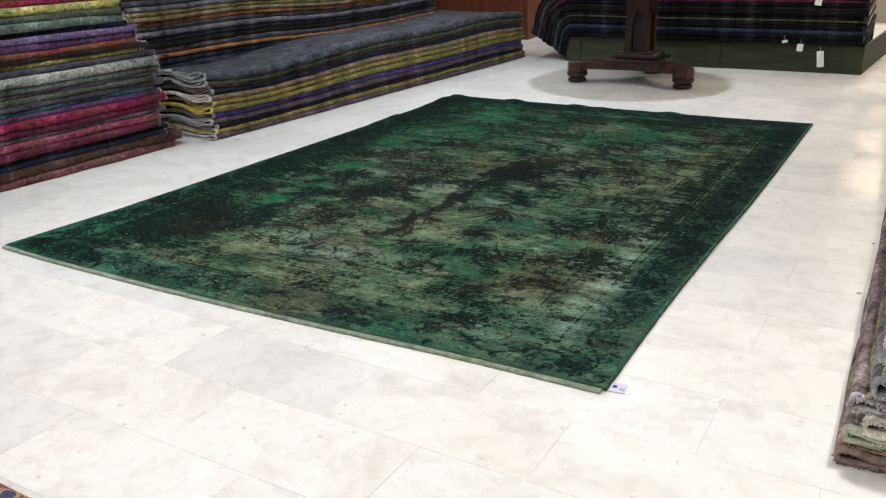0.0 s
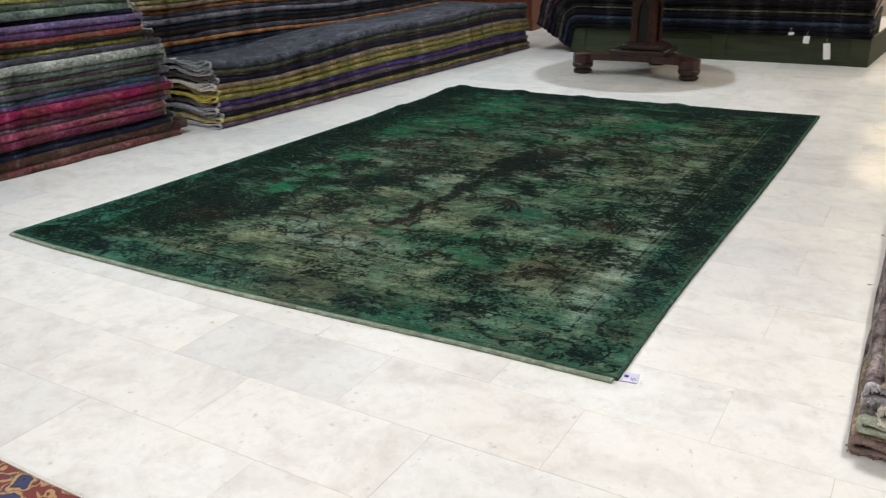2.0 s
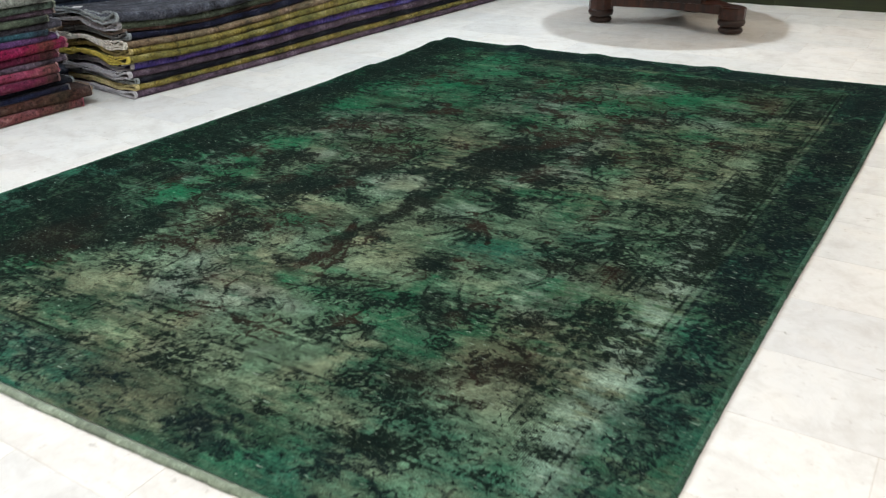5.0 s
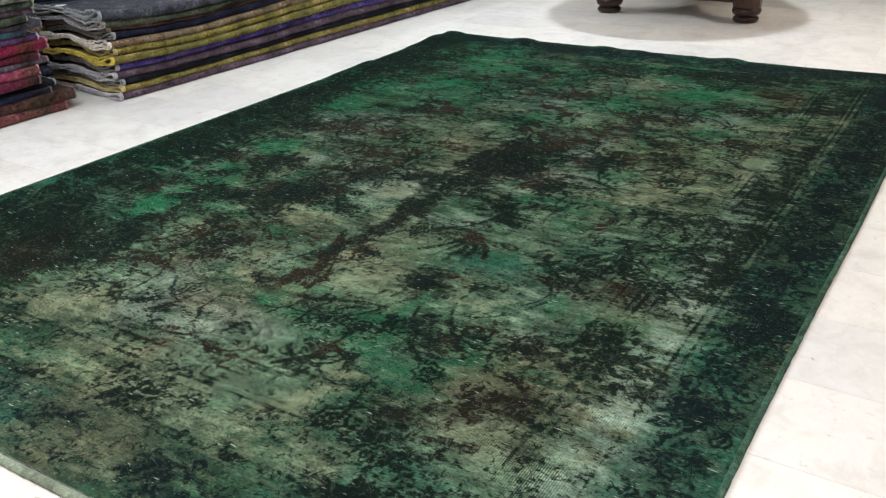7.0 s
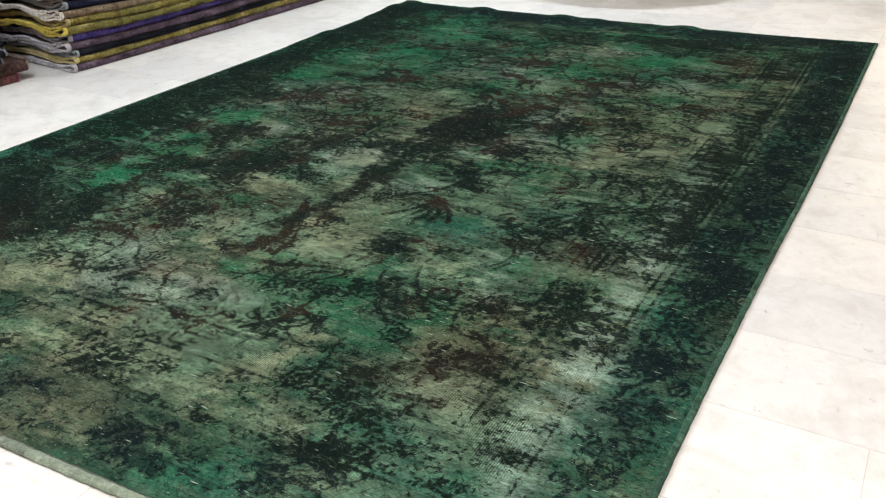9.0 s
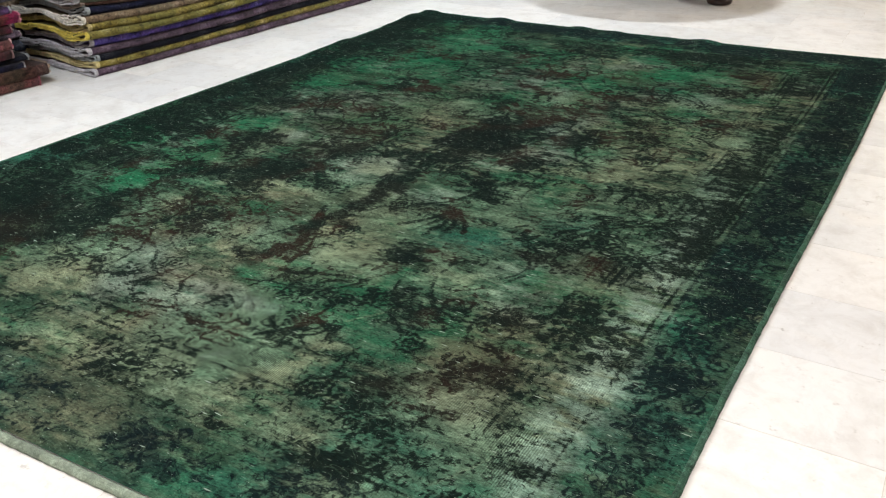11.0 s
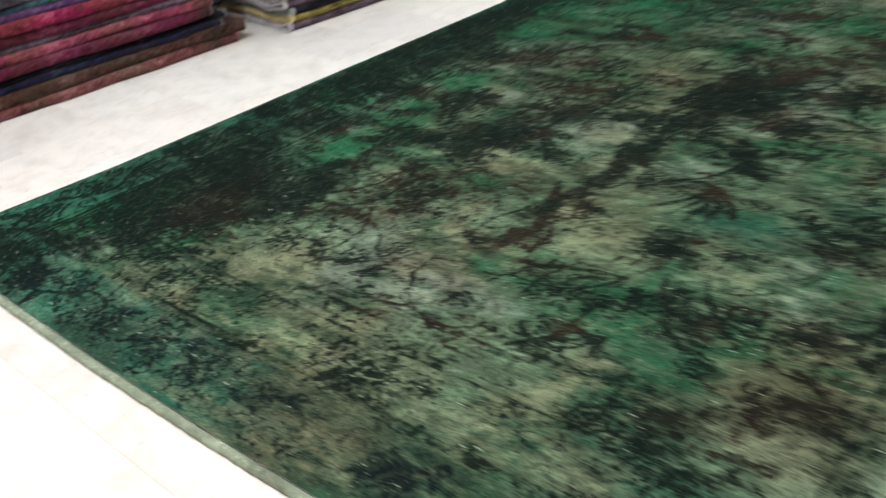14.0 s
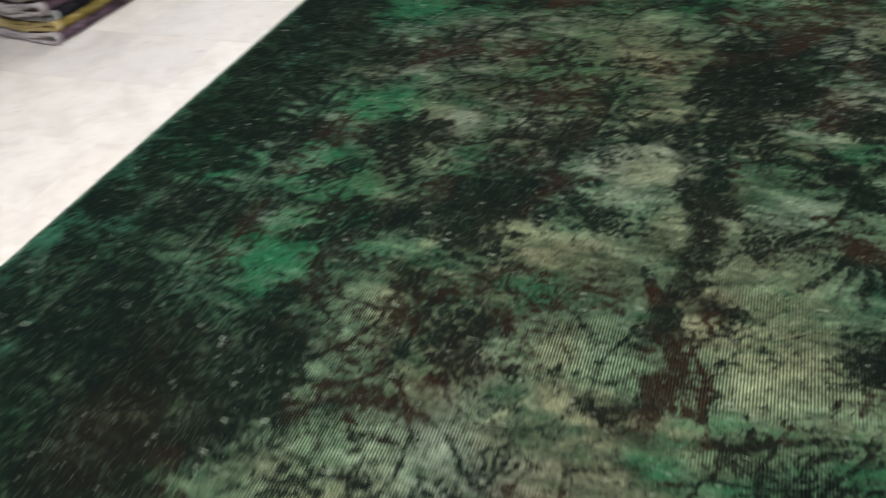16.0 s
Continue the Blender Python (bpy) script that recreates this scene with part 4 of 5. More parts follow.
    blossoms = ((-3.14, 3.71, 0.1, 22), (-3.1, 4.09, 0.13, 26), (-3.23, 3.92, 0.05, 10), (-2.8, 3.48, 0.09, 18), (-2.83, 3.7, 0.1, 18), (-2.68, 3.37, 0.09, 18), (-1.9, 3.43, 0.1, 26), (-1.48, 3.77, 0.07, 14), (-1.5, 4.33, 0.09, 18), (-1.56, 5.27, 0.1, 18), (-1.25, 3.31, 0.14, 26), (-1.45, 2.97, 0.09, 18))
    front_blossoms = ((-3.05, 3, 0.06, 14), (-3.02, 3.18, 0.1, 22), (-3.25, 2.85, 0.16, 34), (-3.38, 3.25, 0.12, 26), (-2.21, 2.61, 0.09, 20), (-1.86, 2.45, 0.14, 40), (-1.48, 2.54, 0.12, 34), (-2.49, 2.52, 0.08, 18), (-0.94, 3.56, 0.09, 20))
    far_blossoms = ((-0.92, 3.2, 0.1, 24), (-0.93, 2.8, 0.09, 20), (-2.95, 5, 0.16, 24), (-2.75, 4.55, 0.12, 22), (-1.62, 4.85, 0.1, 18), (-2.45, 5.95, 0.12, 20), (-2.9, 5.7, 0.14, 22), (-1.44, 6, 0.1, 18))
    for group in (ogee, blossoms, front_blossoms, far_blossoms):
        for cx, cy, r, n in group:
            clump(drawn, cx, cy, r, n, 1.0)
    # the cypress in the middle, its trunk, and other masses of solid dark wool
    for k in range(9):
        h = k / 8
        stroke(solid, [(-2.37 + 0.08 * h, 4.40 + 0.4 * h), (-2.06 - 0.18 * h, 4.46 + 0.34 * h)], 0.035, 1.0)
    stroke(solid, [(-2.33, 4.42), (-2.36, 4.25), (-2.33, 4.05), (-2.27, 3.85), (-2.27, 3.68)], 0.036, 0.7)
    stroke(solid, [(-2.27, 3.7), (-2.30, 3.55), (-2.33, 3.42)], 0.022, 0.55)
    stroke(solid, [(-2.29, 3.36), (-2.31, 3.26), (-2.40, 3.25)], 0.022, 0.5)
    for cx, cy, r in ((-1.97, 4.66, 0.07), (-1.92, 4.36, 0.06), (-1.98, 4.12, 0.07), (-2.36, 5.3, 0.08), (-2.22, 5.42, 0.06), (-1.46, 5.9, 0.08), (-1.88, 3.46, 0.055), (-2.2, 3.57, 0.04), (-2.66, 3.9, 0.07), (-2.68, 3.3, 0.05), (-1.85, 2.42, 0.1), (-1.47, 2.54, 0.055), (-3.2, 2.9, 0.12), (-3.3, 3.15, 0.12), (-2.95, 3.72, 0.07)):
        for _ in range(7):
            a, d = rnd.uniform(0, 6.3), r * rnd.random()
            stroke(solid, [(cx + d * math.cos(a) - 0.3 * r, cy + d * math.sin(a)), (cx + d * math.cos(a) + 0.4 * r, cy + d * math.sin(a) + 0.1 * r)], r * rnd.uniform(0.2, 0.4), rnd.uniform(0.6, 1.0))
    stroke(drawn, [(-2.33, 3.6), (-2.27, 3.5), (-2.26, 3.38), (-2.29, 3.22), (-2.34, 3.22), (-2.40, 3.26)], 0.020, 0.95)
    stroke(drawn, [(-2.36, 3.66), (-2.32, 3.56), (-2.22, 3.64)], 0.017, 0.9)
    stroke(drawn, [(-2.25, 2.93), (-2.22, 3.02), (-2.10, 3.05)], 0.009, 0.8)
    stroke(drawn, [(-1.93, 2.96), (-1.91, 3.03), (-1.82, 3.02), (-1.82, 2.97)], 0.014, 1.0)
    stroke(drawn, [(-2.0, 2.9), (-1.93, 2.97)], 0.009, 0.8)
    stroke(drawn, [(-1.24, 5.05), (-1.34, 4.98), (-1.36, 4.88), (-1.25, 4.80)], 0.008, 0.7)
    for cx, cy, r in ((-1.48, 2.56, 0.06), (-2.17, 3.53, 0.05), (-1.61, 3.05, 0.045), (-1.47, 3.76, 0.04), (-1.45, 3.29, 0.045), (-3.35, 3.19, 0.05), (-2.56, 3.54, 0.04), (-2.49, 2.52, 0.06), (-2.23, 2.50, 0.05), (-1.70, 2.78, 0.045), (-2.62, 2.70, 0.05)):
        rosette(drawn, cx, cy, r, 1.0, 7)
    for cx, cy in ((-2.02, 3.15), (-1.96, 3.16), (-1.90, 3.15), (-1.85, 3.17), (-2.07, 3.12)):
        curl(drawn, cx, cy, 0.027, rnd.uniform(0, 6), rnd.choice((-1, 1)), 0.95)
        curl(drawn, cx + 0.02, cy - 0.05, 0.02, rnd.uniform(0, 6), 1, 0.7)
    # fans of thin leaves, scrolls and a spiral
    for tip, ends in (((-1.93, 3.84), ((-2.04, 3.66), (-1.99, 3.63), (-1.93, 3.62), (-1.87, 3.64), (-1.81, 3.69))), ((-1.44, 3.98), ((-1.55, 3.82), (-1.5, 3.79), (-1.44, 3.78), (-1.38, 3.8)))):
        for end in ends:
            stroke(drawn, [tip, ((tip[0] + end[0]) / 2 + 0.015, (tip[1] + end[1]) / 2), end], 0.012, 0.95)
    clump(drawn, -1.88, 3.46, 0.11, 40, 1.0)
    for cx, cy, r in ((-2.03, 3.13, 0.034), (-1.97, 3.17, 0.03), (-1.90, 3.16, 0.034), (-1.85, 3.21, 0.03), (-1.78, 3.23, 0.028), (-1.60, 3.29, 0.05)):
        curl(drawn, cx, cy, r, rnd.uniform(0, 6), 1, 1.0)
    # brown wool: branches beside the stem and a few whole areas
    stroke(rusty, [(-2.46, 3.28), (-2.34, 3.24), (-2.15, 3.21), (-2.02, 3.26), (-1.88, 3.30)], 0.05, 1.0)
    stroke(drawn, [(-2.42, 3.27), (-2.34, 3.23), (-2.22, 3.21), (-2.15, 3.22), (-2.04, 3.26), (-1.92, 3.29)], 0.011, 0.8)
    # pale threads where the pile has gone
    light = np.zeros_like(x)
    for pts in (((-1.82, 3.06), (-1.70, 3.24)), ((-1.68, 3.24), (-1.58, 3.36), (-1.49, 3.29)), ((-2.64, 3.08), (-2.5, 3.26)), ((-1.64, 2.58), (-1.33, 2.98)), ((-1.33, 3.0), (-1.2, 3.3)), ((-1.28, 2.62), (-1.1, 2.95)), ((-1.47, 4.3), (-1.43, 4.75)), ((-1.45, 4.75), (-1.42, 5.1)), ((-2.28, 2.62), (-2.05, 2.92))):
        stroke(light, pts, 0.005, 0.8)
    # clusters of dark wool, faded places and places where the dye took best
    clusters_far = ((-2.49, 6.02, 0.08), (-2.41, 6.32, 0.06), (-2.56, 5.79, 0.07), (-2.27, 5.53, 0.07), (-2.1, 5.26, 0.04), (-1.83, 4.67, 0.06), (-1.98, 4.88, 0.04), (-1.9, 5.08, 0.05), (-1.7, 5.69, 0.07), (-1.4, 5.34, 0.05), (-1.37, 5.1, 0.05), (-1.42, 5.91, 0.07), (-2.09, 4.7, 0.06), (-1.9, 4.42, 0.06), (-1.83, 4.18, 0.04), (-1.67, 4.98, 0.05), (-1.5, 4.6, 0.05), (-1.61, 4.52, 0.04), (-1.38, 4.74, 0.05), (-1.37, 4.44, 0.05), (-3.6, 5.64, 0.14), (-3.12, 5.23, 0.08), (-3.32, 4.56, 0.07), (-2.79, 5.01, 0.06), (-2.89, 4.57, 0.07), (-2.61, 4.12, 0.06), (-2.73, 3.77, 0.05), (-2.38, 4.18, 0.05), (-2.36, 5.27, 0.06), (-2.2, 5.17, 0.05))
    clusters_middle = ((-3.29, 3.23, 0.09), (-3.16, 3.02, 0.08), (-3.24, 3.67, 0.05), (-2.63, 3.33, 0.04), (-2.75, 3.62, 0.05), (-2.78, 3.82, 0.06), (-2.2, 3.31, 0.04), (-2.32, 3.26, 0.03), (-2.92, 3.07, 0.04), (-2.29, 3.51, 0.03), (-2.17, 3.54, 0.03), (-1.92, 3.46, 0.04), (-1.9, 3.62, 0.03), (-1.92, 3.98, 0.05), (-1.7, 3.48, 0.03), (-1.45, 3.28, 0.03), (-1.58, 3.4, 0.03), (-1.9, 3.15, 0.03), (-1.82, 3.22, 0.03), (-1.81, 3, 0.03), (-2.33, 3.24, 0.03), (-1.64, 3.12, 0.04), (-2.23, 2.59, 0.03), (-2.25, 2.47, 0.03), (-2.23, 2.86, 0.03), (-2.19, 2.94, 0.04), (-1.7, 2.66, 0.04), (-1.78, 2.57, 0.03), (-2.06, 2.64, 0.03), (-1.94, 3.02, 0.03))
    clusters_near = ((-1.59, 3.04, 0.03), (-1.56, 2.85, 0.04), (-1.46, 2.55, 0.03), (-1.41, 2.73, 0.03), (-1.36, 3.07, 0.03), (-1.54, 2.55, 0.03), (-1.09, 2.78, 0.03))
    faded_far = ((-2.14, 5.16, 0.07), (-2.1, 5.78, 0.09), (-1.61, 5.82, 0.07), (-1.45, 5.31, 0.06), (-1.76, 4.87, 0.09), (-1.31, 4.88, 0.08), (-1.33, 5.44, 0.07), (-1.53, 4.4, 0.06), (-1.35, 4.57, 0.06), (-2.96, 4.17, 0.04), (-2.38, 4.01, 0.05), (-2.44, 4.61, 0.06), (-2.37, 4.31, 0.06), (-2.51, 5.19, 0.06), (-2.5, 4.89, 0.04), (-1.89, 4.5, 0.04), (-2.48, 3.39, 0.05), (-2.51, 3.65, 0.06), (-3.4, 3.38, 0.03), (-2.82, 2.83, 0.06), (-2.57, 3.11, 0.05), (-2.37, 3.18, 0.05), (-2.1, 3.58, 0.05), (-2.13, 3.33, 0.04), (-1.97, 3.36, 0.04), (-2.41, 3.38, 0.04), (-2.05, 3.02, 0.05), (-1.72, 3.41, 0.04), (-1.8, 4.01, 0.05))
    faded_middle = ((-2.4, 3.65, 0.04), (-2.08, 3, 0.05), (-2.03, 2.76, 0.03), (-2.13, 2.44, 0.03), (-1.86, 2.78, 0.04), (-2.31, 2.78, 0.04), (-1.79, 2.93, 0.04), (-1.52, 3.08, 0.03))
    emerald_far = ((-3.15, 3.52, 0.05), (-3.21, 3.76, 0.05), (-3.08, 3.73, 0.05), (-3.26, 3.94, 0.05), (-3.1, 3.66, 0.08), (-1.8, 5.76, 0.1), (-1.93, 5.96, 0.07), (-1.52, 5.24, 0.08), (-3.14, 5.12, 0.13), (-2.96, 5.42, 0.1), (-3.21, 4.8, 0.09), (-3.2, 4.22, 0.08), (-3.2, 3.54, 0.07), (-3.08, 3.78, 0.06), (-2.68, 3.25, 0.04), (-2.17, 3.25, 0.03), (-1.79, 3.38, 0.04), (-1.74, 3.7, 0.05), (-2.57, 3.52, 0.05), (-1.46, 3.55, 0.03))
    clusters_left = ((-2.83, 3.56, 0.05), (-2.89, 3.51, 0.05), (-3.11, 3.39, 0.05), (-3.53, 3.82, 0.05), (-3.31, 3.92, 0.05), (-3.41, 3.39, 0.05), (-3.46, 3.15, 0.05), (-3.2, 3.98, 0.05), (-2.86, 3.78, 0.05), (-3.18, 4.34, 0.05), (-2.2, 4.68, 0.05), (-1.91, 4.31, 0.05), (-1.85, 4.65, 0.05), (-2.6, 3.39, 0.05), (-2.66, 3.28, 0.05), (-2.29, 3.27, 0.05))
    faded_left = ((-2.39, 3.46, 0.035), (-2.69, 3.07, 0.035), (-2.61, 3.72, 0.035), (-2.42, 4.11, 0.035), (-2.18, 3.55, 0.035), (-1.98, 3.73, 0.035), (-2.03, 3.96, 0.035))
    clustered, fade, emerald = patches(clusters_left + clusters_far + clusters_middle + clusters_near), patches(faded_left + faded_far + faded_middle, 2.0, 0.9), patches(emerald_far)
    # wear
    bare = spot(-2.11, 5.20, 0.14, 0.13, 0.9) + spot(-2.11, 3.70, 0.17, 0.15, 0.75) + spot(-2.40, 4.00, 0.10, 0.13, 0.55) + spot(-2.10, 3.42, 0.17, 0.13, 0.8) + spot(-1.71, 3.42, 0.17, 0.09, 0.2) + spot(-2.42, 3.39, 0.10, 0.09, 0.9)
    bare = bare + spot(-2.93, 3.36, 0.06, 0.22, 0.55) + spot(-2.5, 3.04, 0.42, 0.12, 0.6) + spot(-2.70, 2.88, 0.3, 0.16, 0.4) + spot(-2.05, 2.98, 0.22, 0.1, 0.7) + spot(-2.9, 3.08, 0.12, 0.1, 0.7) + spot(-2.08, 3.18, 0.2, 0.06, 0.8)
    bare = bare + spot(-2.0, 2.80, 0.25, 0.09, 0.7) + spot(-1.13, 3.12, 0.07, 0.5, 0.75) + spot(-1.2, 2.80, 0.22, 0.08, 0.25) + spot(-2.06, 5.9, 0.17, 0.13, 0.7) + spot(-1.6, 5.0, 0.2, 0.2, 0.35) + spot(-2.6, 5.3, 0.25, 0.2, 0.3) + spot(-1.57, 4.5, 0.24, 0.2, 0.5) + spot(-2.60, 3.72, 0.10, 0.10, 0.4)
    bare = bare + spot(-2.93, 4.19, 0.14, 0.06, 0.5) + spot(-1.36, 3.86, 0.2, 0.1, 0.5) + spot(-1.28, 4.95, 0.07, 0.5, 0.5) + spot(-1.5, 5.35, 0.12, 0.1, 0.5) + spot(-2.62, 4.75, 0.2, 0.12, 0.35) + spot(-2.35, 2.62, 0.55, 0.14, 0.25)
    bare = bare + spot(-1.95, 4.75, 0.12, 0.1, 0.35) + spot(-1.5, 4.1, 0.3, 0.12, 0.4) + spot(-2.3, 2.40, 0.6, 0.05, 0.15) + spot(-1.15, 3.8, 0.05, 0.35, 0.4)
    bare = 0.7 * bare + 0.45 * fade * (1 - 0.8 * clustered)
    left = 1 - smooth(0.3, 0.62, u)
    far = smooth(2.4, 4.1, v)
    wear = 0.42 + 0.7 * (cloud(x * 0.7, y, 0.24, 51, 4, 0.6) - 0.5) + 0.3 * (cloud(x * 0.3, y, 0.05, 55, 3) - 0.5) + 0.55 * bare
    wear = wear - 0.22 * (1 - inner) * smooth(0.15, 1.5, v) - 0.30 * left - 0.22 * far * (1 - 0.6 * smooth(1.0, 2.2, u)) - spot(-3.24, 3.0, 0.28, 0.4, 0.25)
    wear = np.clip(wear + 0.05 * (1 - inner) * (1 - smooth(0.3, 1.0, v)), 0, 1)
    w = smooth(0.2, 0.85, wear + 0.9 * (cloud(x * 0.25, y, 0.02, 57, 3, 0.8) - 0.5) + 0.5 * (cloud(x, y, 0.05, 58, 3, 0.8) - 0.5))
    green = np.clip(spot(-3.19, 3.50, 0.09, 0.14, 1.2) + spot(-3.2, 3.84, 0.14, 0.16) + spot(-1.42, 3.54, 0.13, 0.10) + spot(-1.80, 5.72, 0.22, 0.18) + spot(-1.62, 5.2, 0.12, 0.16, 0.7) + spot(-2.9, 3.58, 0.12, 0.1, 0.6)
                    + spot(-2.05, 3.62, 0.1, 0.1, 0.5) + spot(-3.0, 5.3, 0.4, 0.35, 0.6) + spot(-3.0, 4.5, 0.3, 0.3, 0.5) + spot(-2.45, 2.62, 0.3, 0.06, 0.4) + 1.1 * smooth(0.5, 0.75, cloud(x, y, 0.35, 61, 3)) + 0.22 * far + 0.7 * (cloud(x * 0.4, y, 0.06, 62, 3, 0.8) - 0.5), 0, 1)
    green = np.clip(0.75 * green + 0.75 * emerald, 0, 1)
    teal = np.clip(spot(-1.73, 3.67, 0.2, 0.10) + spot(-1.55, 3.9, 0.15, 0.08, 0.6) + spot(-2.3, 2.9, 0.2, 0.12, 0.4) + spot(-1.75, 5.6, 0.15, 0.1, 0.5) + 0.8 * (1 - inner) * smooth(0.35, 0.6, cloud(x, y, 0.3, 66, 2)) + 0.25 * (1 - inner) * (1 - smooth(0.3, 1.2, v)), 0, 1)
    brown = np.clip(spot(-1.32, 3.06, 0.2, 0.11, 0.75) + spot(-1.4, 2.88, 0.2, 0.08, 0.8) + spot(-2.75, 4.65, 0.4, 0.4, 0.5) + spot(-3.25, 2.98, 0.2, 0.16, 0.7) + spot(-2.50, 3.38, 0.06, 0.08, 0.7) + spot(-2.67, 3.28, 0.08, 0.14, 0.7)
                    + spot(-1.62, 4.85, 0.14, 0.2, 0.5) + spot(-1.4, 5.95, 0.15, 0.15, 0.8) + spot(-2.5, 2.48, 0.2, 0.1, 0.3) + 0.4 * rusty + 0.45 * smooth(0.55, 0.75, cloud(x, y, 0.28, 71, 4)), 0, 1)
    dark = np.clip(spot(-2.19, 4.50, 0.15, 0.19, 1.4) + spot(-1.91, 4.34, 0.06, 0.12, 0.8) + spot(-2.25, 4.15, 0.05, 0.3, 0.9) + spot(-1.92, 4.05, 0.12, 0.08, 1.0) + spot(-1.83, 4.69, 0.07, 0.12, 0.7) + spot(-2.76, 3.90, 0.10, 0.12, 0.8) + spot(-2.65, 4.12, 0.07, 0.1, 0.6)
                   + spot(-3.26, 2.95, 0.22, 0.3, 0.48) + spot(-2.92, 3.68, 0.3, 0.2, 0.5) + spot(-2.65, 4.3, 0.35, 0.3, 0.25) + spot(-2.26, 3.8, 0.045, 0.3, 0.9) + spot(-3.02, 3.18, 0.07, 0.15, 0.7) + spot(-1.14, 4.6, 0.07, 1.0, 1.0) + spot(-1.86, 2.46, 0.14, 0.1, 0.8) + spot(-1.48, 2.54, 0.10, 0.1, 0.6) + spot(-0.93, 3.4, 0.09, 0.5, 0.4)
                   + spot(-3.55, 4.3, 0.06, 1.6, 0.8) + spot(-3.12, 4.08, 0.12, 0.09, 0.6) + spot(-3.14, 3.70, 0.08, 0.08, 0.7) + spot(-1.27, 3.32, 0.1, 0.08, 0.5) + spot(-1.5, 2.72, 0.2, 0.06, 0.5) + spot(-3.1, 3.3, 0.35, 0.3, 0.3) + spot(-1.72, 3.3, 0.2, 0.14, 0.35) + spot(-1.36, 2.95, 0.18, 0.2, 0.5), 0, 1.4)
    # how much of the dark drawing is left
    drawn = drawn * (1 - 0.1 * (1 - inner) * (1 - smooth(0.3, 1.2, v)))
    drawn = drawn * (1 - 0.8 * np.clip(bare - 0.55, 0, 1)) + 0.1 * np.clip(dark - 0.5, 0, 1)
    rough = cloud(x * 0.7, y, 0.2, 81, 4, 0.7)
    cover = 0.24 + 0.70 * drawn * (0.6 + 0.4 * smooth(0.3, 0.6, rough)) + 0.62 * (rough - 0.5) * (0.8 + 0.2 * inner) + 0.32 * dark - 0.2 * bare - 0.10 * green * inner
    cover = cover + 0.42 * solid + 0.22 * clustered - 0.22 * fade * (1 - clustered) - 0.16 * emerald
    cover = cover + 0.2 * (smooth(0.40, 0.62, cloud(x * 0.7, y, 0.09, 131, 4, 0.65)) - 0.5) * (1 - fade)
    cover = cover + 0.09 * (1 - smooth(0.35, 0.85, u)) * (1 - smooth(0.6, 1.3, v)) + 0.05 * (1 - smooth(0.22, 0.3, v))
    rim = (1 - inner) * (0.9 - 0.3 * smooth(0.45, 0.7, cloud(x, y, 0.3, 141, 3)))
    cover = cover * (1 - rim) + rim * (0.2 + 0.17 * smooth(0.8, 2.2, v) + 0.06 * left + 0.64 * blooms + 0.6 * vines * (1 - blooms) + 0.6 * (rough - 0.5))
    band = smooth(0.262, 0.275, edge) * smooth(0.43, 0.41, edge) * smooth(1.1, 1.5, v) * smooth(RW / 2, RW / 2 + 0.2, u)
    cover = cover + (0.12 + 0.22 * smooth(0.35, 0.65, cloud(x, y, 0.25, 143, 3))) * band - 0.3 * rungs * band
    cover = cover - 0.13 * (1 - inner) * (1 - smooth(0.6, 1.4, v)) + 0.03 * (1 - inner) * smooth(1.0, 2.0, v) + 0.08 * left + 0.07 * far + spot(-2.98, 3.7, 0.2, 0.14, 0.14) + spot(-3.05, 3.3, 0.14, 0.14, 0.1)
    clear = spot(-3.19, 3.50, 0.07, 0.12, 0.5) + spot(-3.22, 3.66, 0.05, 0.07) + spot(-3.24, 3.95, 0.06, 0.06) + spot(-1.42, 3.54, 0.1, 0.07) + spot(-1.8, 5.7, 0.15, 0.12) + spot(-2.93, 3.4, 0.05, 0.2, 0.45)
    cover = cover - 0.35 * np.clip(clear, 0, 1) - 0.11 * (1 - smooth(0.3, 0.85, v)) * smooth(0.6, 1.1, u)
    # long streaks along the weft, the width of a finger or two
    long = cloud(x * 0.33, y, 0.075, 161, 3, 0.6) - 0.5
    cover = cover + 0.3 * long * inner + 0.2 * long
    corner = smooth(1.0, 0.15, v) * np.maximum(smooth(1.7, 2.6, u), 0.9 * (1 - inner) * smooth(1.6, 0.6, u))
    cover = cover - 0.04 * corner + 0.16 * blooms * corner + 0.12 * vines * corner
    # the bleached stripe along the right border, worn across in short dashes
    gone = np.exp(-((wx + 1.115 + 0.07 * (y - 3.2)) / 0.075) ** 2) * smooth(5.2, 3.4, y) * smooth(2.45, 2.75, y) * smooth(0.3, 0.55, cloud(x * 0.3, y, 0.03, 151, 4, 0.75))
    cover = cover - 0.2 * gone
    # colours
    x, y, edge = x.ravel(), y.ravel(), edge.ravel()
    col = lambda r, g, b: np.array(srgb(r, g, b))[None, :]
    blend = lambda a, b, t: a + (b - a) * np.clip(t, 0, 1).ravel()[:, None]
    full = lambda r, g, b: np.repeat(col(r, g, b), len(x), 0)
    c = blend(full(46, 70, 54), col(28, 88, 60), green)
    c = blend(c, col(36, 86, 72), teal * 0.7)
    c = blend(c, col(82, 58, 46), brown * 0.5)
    sage = blend(full(92, 114, 92), col(110, 118, 94), smooth(0.4, 0.65, cloud(x, y, 0.35, 91, 3)))
    sage = blend(sage, col(112, 126, 116), 0.7 * smooth(0.52, 0.72, cloud(x, y, 0.5, 95, 3)))
    sage = blend(sage, col(132, 146, 136), 0.6 * smooth(0.75, 1.2, bare) * smooth(1.3, 0.7, v))
    sage = blend(sage, col(110, 88, 72), brown * 0.45)
    c = blend(c, sage, w * (1 - 0.55 * green) * (1 - 0.4 * teal))
